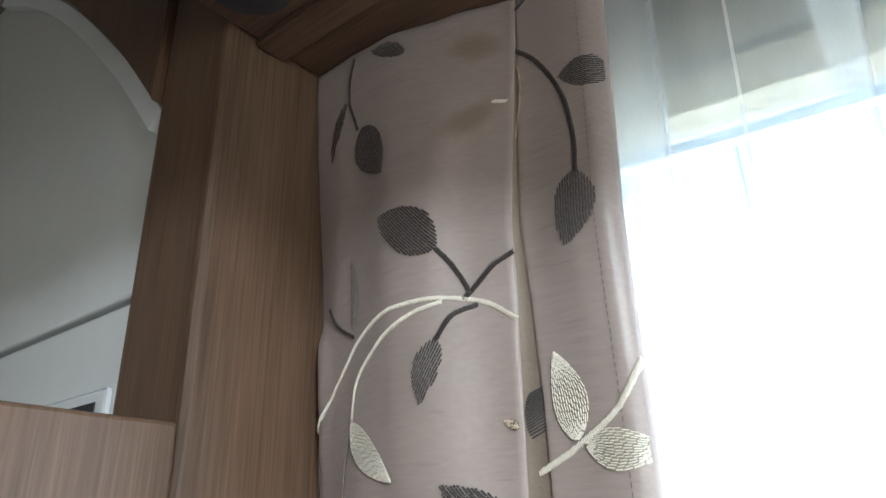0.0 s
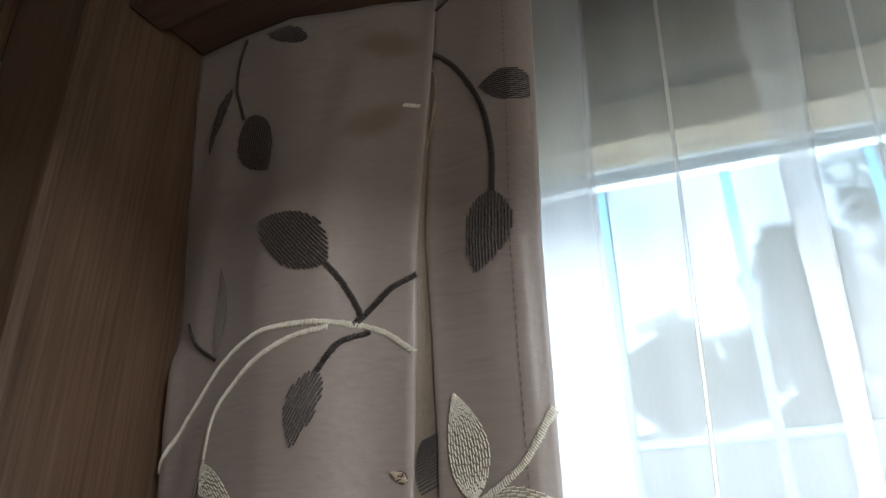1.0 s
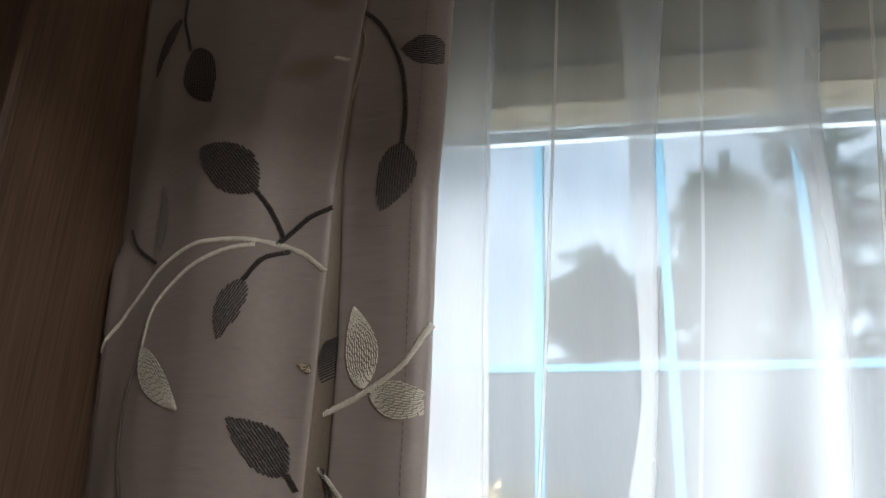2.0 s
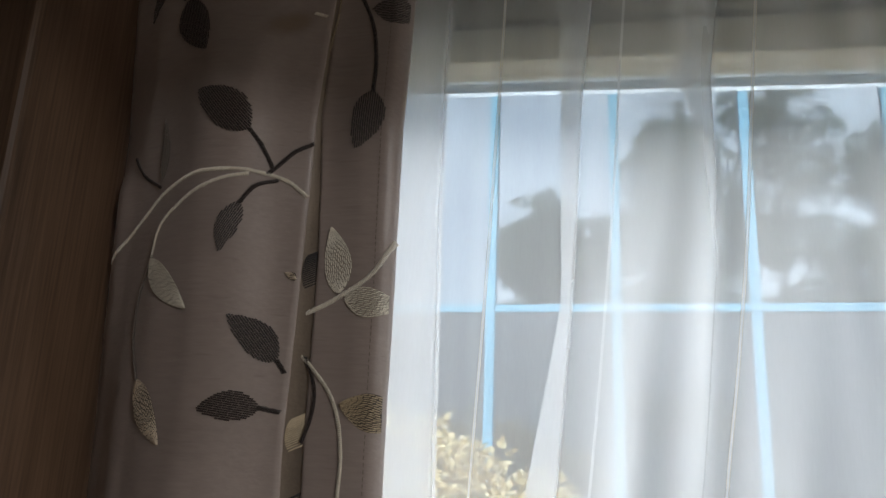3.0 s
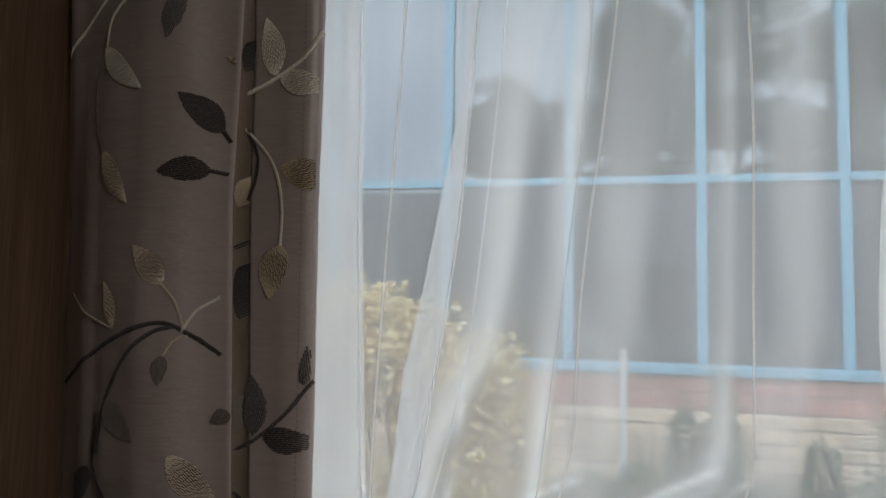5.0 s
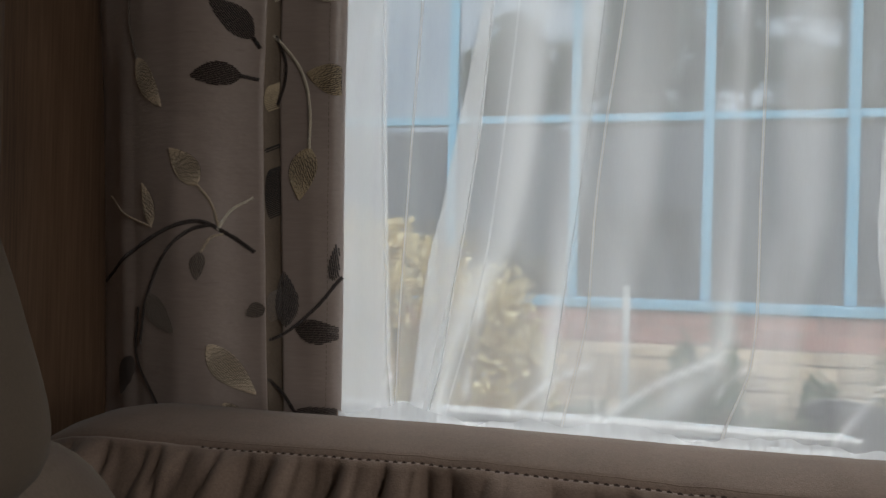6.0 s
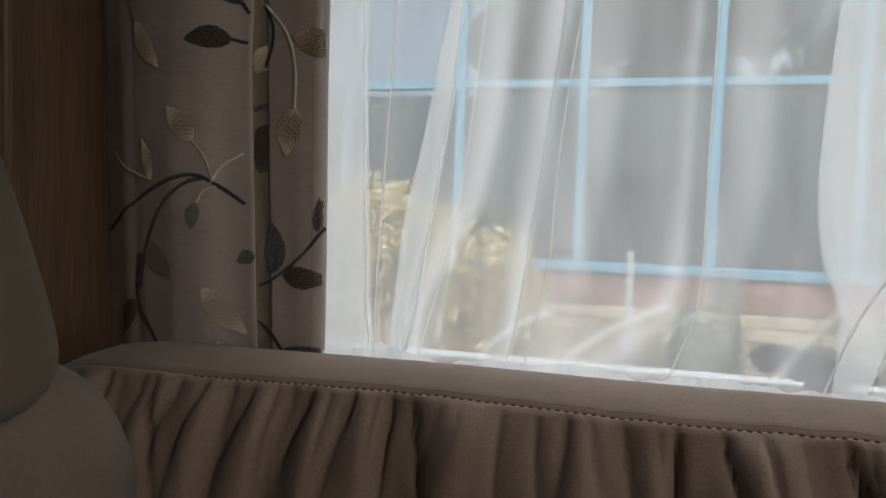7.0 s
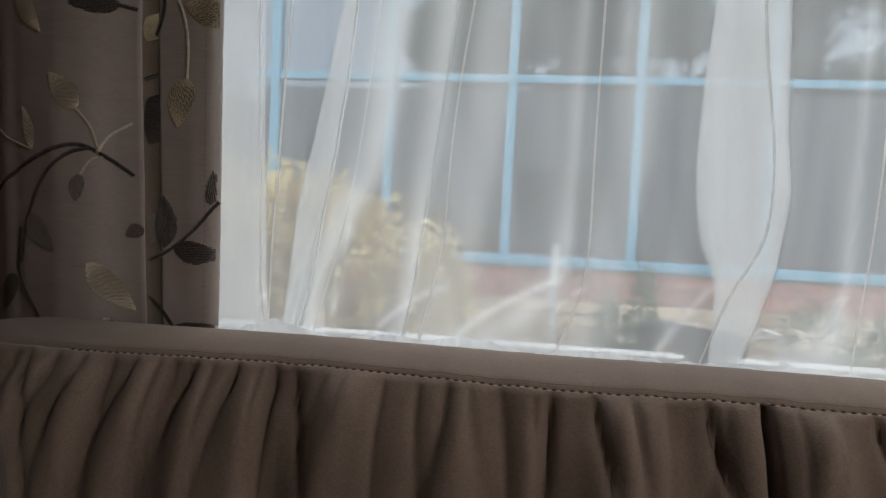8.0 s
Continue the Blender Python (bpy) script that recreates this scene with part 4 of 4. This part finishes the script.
def gather(x, d):
    """Gathers hanging from the seam: sharp valleys of unequal depth, slant and length; d is the way below the seam."""
    v = 0.0
    for px, slant, depth, width, length in PLEATS:
        dx = x - px - slant * d - 0.004 * noise.noise((px * 50, d * 14, 0))
        if abs(dx) < 0.07:
            v -= depth * math.exp(-abs(dx) / (width * (1 + d * 6))) * min(1.0, d / 0.006) * math.exp(-d / length)
    soft = 0.018 * noise.noise((x * 24 + 1.5 * d, d * 1.6, 2.0)) + 0.0025 * noise.noise((x * 45, d * 10, 9.0))
    return v + min(1.0, d / 0.01) * soft


def seam_sag(x):
    return 0.003 * noise.noise((x * 5, 0, 0)) + 0.0012 * noise.noise((x * 45, 0, 3))


nx = 900
tops, fronts = [], []
for i in range(nx + 1):
    x = XS + (XE - XS) * i / nx
    e = round_end(x)
    split = 0.016 * math.exp(-((x - 0.448) / 0.003) ** 2)
    tops.append([(x, y + (0.0 if z > 0.9 else 0), 0.55 + (z - 0.55) * (0.92 + 0.08 * e) + seam_sag(x) * (1 if y < -0.1 else 0.4)) for y, z in TOP])
    fr = []
    for j, (y, z) in enumerate(FRONT):
        d = max(0.0, 0.9162 - z)
        g = gather(x, d)
        fr.append((x, -0.1445 + (y + 0.1445) * (0.3 + 0.7 * e) - g + split, 0.55 + (z - 0.55) * (0.92 + 0.08 * e) + seam_sag(x) + (0.4 * g if d < 0.05 else 0)))
    fronts.append(fr)
part("top_roll", grid(tops), SUEDE, sofa, smooth=True)
fp = part("gathered_front", grid(fronts), SUEDE, sofa, "gathered suede below the seam", smooth=True)
part("end_cap", grid([[(XS + 0.001, y * s + (1 - s) * -0.1, 0.55 + (z - 0.55) * 0.92) for y, z in TOP + FRONT] for s in (1.0, 0.5, 0.0)]), SUEDE, sofa, smooth=True)


def seam_rows(name, off_y, off_z, pitch, length, thick, rise, mat, label):
    bm = bmesh.new()
    n = int((XE - 0.02 + 0.09) / pitch)
    for i in range(n):
        x = -0.09 + i * pitch
        y, z = -0.1445 + off_y, 0.9165 + off_z + seam_sag(x) - 0.0295 * (1 - round_end(x))
        f = [bm.verts.new(c) for c in ((x, y - thick, z), (x + length, y - thick, z), (x + length, y + thick, z + 0.0004), (x, y + thick, z + 0.0004), (x + length / 2, y, z + rise))]
        for a, b in ((0, 1), (1, 2), (2, 3), (3, 0)):
            bm.faces.new((f[a], f[b], f[4]))
    return tagged(part(name, bm, mat, sofa, label), kind="stuff")


seam_rows("stitching", -0.0030, 0.0010, 0.0066, 0.0036, 0.0013, 0.0014, STITCH, "dark coarse stitching along the seam")
seam_rows("stitching", 0.0085, 0.0034, 0.0034, 0.0031, 0.0003, 0.0009, SUEDE, "fine stitching above the seam")
rows = []
for i in range(nx + 1):
    x = -0.1 + (XE + 0.09) * i / nx
    z = 0.9185 + seam_sag(x) - 0.0295 * (1 - round_end(x))
    rows.append([(x, -0.1385 + 0.0009 * math.cos(a), z + 0.0012 + 0.0009 * math.sin(a)) for a in np.linspace(-0.6, math.pi, 6)])
part("piping", grid(rows), SUEDE, sofa, smooth=True)
part("seat", box(-0.18, 1.6, -0.75, -0.21, 0.2, 0.47, 0.05, 4), SUEDE, sofa, smooth=True)
part("base", box(-0.26, 1.6, -0.7, -0.01, 0.0, 0.2, 0.01), WOOD_H, sofa)


def soft_block(x0, x1, y0, y1, z0, z1, powers=(4.0, 4.0, 4.0), wob=0.004, seed=0.0, n=40, lean=0.0):
    """A stuffed block with rounded sides, a little uneven, leaning towards -x as it rises."""
    bm = bmesh.new()
    bmesh.ops.create_uvsphere(bm, u_segments=n, v_segments=n // 2, radius=1.0)
    px, py, pz = powers
    for v in bm.verts:
        p = v.co.copy()
        lo, hi = 0.0, 3.0
        for _ in range(24):
            k = (lo + hi) / 2
            if abs(p.x * k) ** px + abs(p.y * k) ** py + abs(p.z * k) ** pz > 1:
                hi = k
            else:
                lo = k
        p = p * k
        thin = 1 - lean * (p.z + 1) / 2
        q = Vector((x0 + (p.x + 1) * (x1 - x0) / 2 * thin, (y0 + y1) / 2 + p.y * (y1 - y0) / 2, (z0 + z1) / 2 + p.z * (z1 - z0) / 2))
        v.co = q + v.normal * wob * noise.noise(q * 9 + Vector((seed, 0, 0)))
    return bm


side = thing("side_backrest", label="rounded taupe suede corner backrest beside the partition, darkened for shade", category="backrest")
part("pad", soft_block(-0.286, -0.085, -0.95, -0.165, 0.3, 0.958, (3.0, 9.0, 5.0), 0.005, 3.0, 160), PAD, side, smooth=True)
part("foot", box(-0.27, -0.13, -0.9, -0.2, 0.0, 0.31, 0.01), WOOD, side)
cushion = thing("headrest_cushion", label="suede headrest cushion leaning on the partition, darkened for shade", category="cushion")
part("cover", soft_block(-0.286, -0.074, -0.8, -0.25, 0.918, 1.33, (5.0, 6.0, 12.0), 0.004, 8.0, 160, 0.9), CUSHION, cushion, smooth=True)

# ---- outside: ground, house, planting, trees ----
tagged(mesh_ob("ground", grid([[(x, y, GROUND) for x in np.linspace(-300, 300, 13)] for y in np.linspace(-300, 300, 13)]), EARTH), "bare gravelly ground", "ground", kind="structure")
HY = 4.62
house = thing("house", label="house with a tall blue-framed glazed front on a brick plinth", category="house")
MX = [-0.045 + 0.931 * k for k in range(-5, 7)]
HX0, HX1 = MX[0], MX[-1]
TIERS = [(0.70, 2.045), (2.045, 4.6)]
part("plinth", box(HX0 - 0.3, HX1 + 0.3, HY - 0.006, HY + 0.25, GROUND, 0.655), MORTAR, house)
part("room_back", box(HX0 - 0.3, HX1 + 0.3, HY + 3.5, HY + 3.6, GROUND, 4.6), ROOMWALL, house)
part("room_floor", box(HX0 - 0.3, HX1 + 0.3, HY + 0.25, HY + 3.5, 0.4, 0.5), ROOMWALL, house)
part("side_wall", box(HX0 - 0.3, HX0 - 0.06, HY + 0.0, HY + 3.6, 0.66, 4.6), SANDBRICK, house)
part("side_wall", box(HX1 + 0.06, HX1 + 0.3, HY + 0.0, HY + 3.6, 0.66, 4.6), SANDBRICK, house)
rf = part("roof", extrude_x([(HY - 0.45, 4.55), (HY - 0.45, 4.65), (HY + 2.0, 5.8), (HY + 4.1, 4.65), (HY + 4.1, 4.55)], HX0 - 0.6, HX1 + 0.6), ROOF, house)
part("gutter", tube([(HX0 - 0.6, HY - 0.5, 4.58), (HX1 + 0.6, HY - 0.5, 4.58)], 0.06, 8), PLASTIC, rf)
for z0, z1 in TIERS:
    for a, b in zip(MX, MX[1:]):
        w = part("window", box(a + 0.034, b - 0.034, HY + 0.03, HY + 0.036, z0 + 0.03, z1 - 0.03), TINTED, house)
for x in MX:
    part("mullion", box(x - 0.034, x + 0.034, HY - 0.02, HY + 0.06, 0.735, 4.54, 0.008, 1), BLUE, house)
for z in (2.045,):
    for a, b in zip(MX, MX[1:]):
        part("transom", box(a + 0.035, b - 0.035, HY - 0.016, HY + 0.055, z - 0.03, z + 0.03, 0.006, 1), BLUE, house)
part("sill", box(HX0 - 0.1, HX1 + 0.1, HY - 0.06, HY + 0.08, 0.658, 0.732, 0.01, 2), BLUE, house)

post = thing("marker_post", label="white painted round post standing by the wall", category="post")
bm = bmesh.new()
bmesh.ops.create_cone(bm, cap_ends=True, segments=16, radius1=0.026, radius2=0.024, depth=0.84 - GROUND)
bmesh.ops.translate(bm, verts=bm.verts[:], vec=(0.335, 4.2, (0.84 + GROUND) / 2))
part("shaft", bm, POSTPAINT, post)


def leaf_cloud(rnd, lobes, n, size, shape=0.55):
    """Many small pointed leaves over the outside of several lobes, each lobe (x, y, z, rx, ry, rz)."""
    verts, faces = [], []
    for i in range(n):
        cx, cy, cz, rx, ry, rz = rnd.choices(lobes, [l[3] * l[5] for l in lobes])[0]
        d = Vector((rnd.gauss(0, 1), rnd.gauss(0, 1), rnd.gauss(0, 1))).normalized()
        r = rnd.uniform(0.55, 1.04) ** 0.6 * (1 + 0.22 * noise.noise(d * 2.6 + Vector((cx, cy, cz))))
        p = Vector((cx + d.x * rx * r, cy + d.y * ry * r, cz + d.z * rz * r))
        a = Vector((rnd.gauss(0, 1), rnd.gauss(0, 1), rnd.gauss(0, 0.7))) + d * 0.8
        a.normalize()
        b = a.cross(Vector((rnd.gauss(0, 1), rnd.gauss(0, 1), rnd.gauss(0, 1)))).normalized()
        c = a.cross(b)
        s = size * rnd.uniform(0.6, 1.3)
        k = len(verts)
        verts += [p, p + a * s * 0.45 + b * s * shape * 0.5 + c * s * 0.08, p + a * s, p + a * s * 0.45 - b * s * shape * 0.5 + c * s * 0.08]
        faces += [(k, k + 1, k + 2), (k, k + 2, k + 3)]
    return verts, faces


def clumps(rnd, lobes, n, radius, reach=0.03):
    """Small tufts set over the outer side of larger lobes, with gaps between them."""
    out = []
    while len(out) < n:
        cx, cy, cz, rx, ry, rz = rnd.choices(lobes, [l[3] * l[5] for l in lobes])[0]
        d = Vector((rnd.gauss(0, 1), rnd.gauss(0, 1) - 0.5, rnd.gauss(0, 1) + 0.2)).normalized()
        k = rnd.uniform(0.75, 1.0 + reach)
        s = radius * rnd.uniform(0.55, 1.25)
        out.append((cx + d.x * rx * k, cy + d.y * ry * k, cz + d.z * rz * k, s, s, s * 0.75))
    return out


def crown(name, data, mat, parent, label=""):
    me = bpy.data.meshes.new(name)
    me.from_pydata([tuple(v) for v in data[0]], [], data[1])
    me.materials.append(mat)
    ob = new(name, me)
    ob.parent = parent
    tagged(ob, label, kind="stuff")
    return ob


def shrub(name, at, lobes, n, size, mat, label, seed):
    rnd = random.Random(seed)
    sh = thing(name, at, label=label, category="shrub")
    for i in range(5):
        l = lobes[i % len(lobes)]
        part("stem", tube([(rnd.uniform(-0.05, 0.05), rnd.uniform(-0.05, 0.05), 0), (l[0] * 0.5, l[1] * 0.5, l[2] * 0.6), (l[0] + rnd.uniform(-0.1, 0.1) * l[3], l[1], l[2] + 0.4 * l[5])], 0.014, 5, 0.3), BARK, sh)
    crown("foliage", leaf_cloud(rnd, lobes, n, size), mat, sh)
    return sh


GOLD_LOBES = [(-0.5, 0, 1.45, 0.36, 0.36, 0.46), (-0.05, 0, 1.32, 0.32, 0.32, 0.38), (0.36, 0, 1.2, 0.33, 0.32, 0.39), (0.5, 0, 0.8, 0.34, 0.33, 0.48), (-0.2, 0, 0.65, 0.6, 0.4, 0.6), (-0.9, 0, 1.0, 0.5, 0.4, 0.8)]
shrub("golden_shrub", (-0.95, 3.3, GROUND), clumps(random.Random(8), GOLD_LOBES, 520, 0.095), 24000, 0.055, YELLOWLEAF, "yellow variegated shrub with dense small leaves", 4)
for i, (x, y, h, w) in enumerate(((0.72, 4.3, 1.05, 0.1), (0.95, 4.25, 1.28, 0.11), (1.55, 4.3, 0.85, 0.12), (2.05, 4.2, 1.12, 0.24), (2.5, 4.3, 1.0, 0.2), (0.15, 4.1, 0.62, 0.22), (0.45, 4.1, 0.68, 0.2), (1.2, 4.15, 0.6, 0.25), (1.8, 4.2, 0.62, 0.22), (-0.2, 4.0, 0.6, 0.25), (2.9, 4.2, 0.9, 0.25))):
    shrub("green_shrub", (x, y, GROUND), [(0, 0, h * 0.5, w, w, h * 0.5), (0.02, 0, h * 0.3, w * 1.25, w, h * 0.3)], 1600, 0.05, GREENLEAF, "small upright green shrub against the brick plinth", 20 + i)


def tree(at, height, spread, seed, conifer=False):
    rnd = random.Random(seed)
    kind = "tall dark narrow conifer" if conifer else "tall leafy tree"
    tr = thing("tree", at, label=kind + " standing behind the caravan", category="tree", group="trees behind the caravan")
    trunk = part("trunk", tube([(0, 0, 0), (0.1, 0, height * 0.3), (0, 0.1, height * 0.6), (0.05, 0, height * 0.97)], 0.22, 8, 0.2), BARK, tr)
    lobes = []
    for i in range(26 if conifer else 15):
        a, h = rnd.uniform(0, 6.3), rnd.uniform(0.1, 0.92)
        if conifer:
            h = 0.15 + 0.82 * i / 25
        r = spread * (1.04 - h) * rnd.uniform(0.4, 0.7) if conifer else spread * (1.1 - h) * rnd.uniform(0.5, 1.0)
        c = (r * math.cos(a), r * math.sin(a), height * h)
        part("limb", tube([(0, 0, height * h * (0.97 if conifer else 0.75)), tuple(0.6 * v if j < 2 else height * h * 0.98 for j, v in enumerate(c)), c], 0.07, 5, 0.3), BARK, trunk)
        s = 0.12 + spread * (1.03 - h) * 0.5 if conifer else rnd.uniform(0.3, 0.5) * spread
        lobes.append((*c, s, s, s * 0.7))
    if not conifer:
        lobes = lobes[:4] + clumps(rnd, lobes, 150, spread * 0.15, 0.4)
    crown("crown", leaf_cloud(rnd, lobes, 24000, 0.2, 0.7), TREELEAF, tr)


TREES = ((-19, -21, 6.0, 3.4), (-14.5, -20, 5.2, 3.0), (-10.5, -21, 5.6, 2.4), (-3.7, -19, 11.6, 3.3), (0.8, -19, 14.0, 3.2), (5.2, -18.5, 16.0, 4.2), (10.0, -19, 13.0, 4.0), (14.5, -19, 15.5, 4.6), (20, -19, 15, 5.0))
for i, (x, y, h, s) in enumerate(TREES):
    tree((x, y, GROUND), h + 0.5, s, 60 + i)
tree((1.9, -20.5, GROUND), 16.2, 3.0, 81, True)

# ---- bricks of the plinth, last ----
def brick_mesh(name, l, h, mat):
    bm = box(-l / 2, l / 2, -0.02, 0.035, -h / 2, h / 2, 0.006, 1)
    me = bpy.data.meshes.new(name)
    bm.to_mesh(me)
    bm.free()
    me.materials.append(mat)
    return me


red = brick_mesh("brick", 0.212, 0.112, REDBRICK)
sand = brick_mesh("brick", 0.29, 0.088, SANDBRICK)
plinth = next(o for o in house.children if o.name.startswith("plinth"))
rnd = random.Random(5)
for row in range(2):
    for i in range(22):
        o = new("brick", red)
        o.parent = plinth
        o.location = (-1.6 + (row % 2) * 0.11 + i * 0.222, HY + rnd.uniform(-0.004, 0.004), 0.595 - row * 0.122)
for row in range(9):
    for i in range(16):
        o = new("brick", sand)
        o.parent = plinth
        o.location = (-1.55 + (row % 2) * 0.15 + i * 0.3 + rnd.uniform(-0.004, 0.004), HY + rnd.uniform(-0.006, 0.006), 0.362 - row * 0.1)
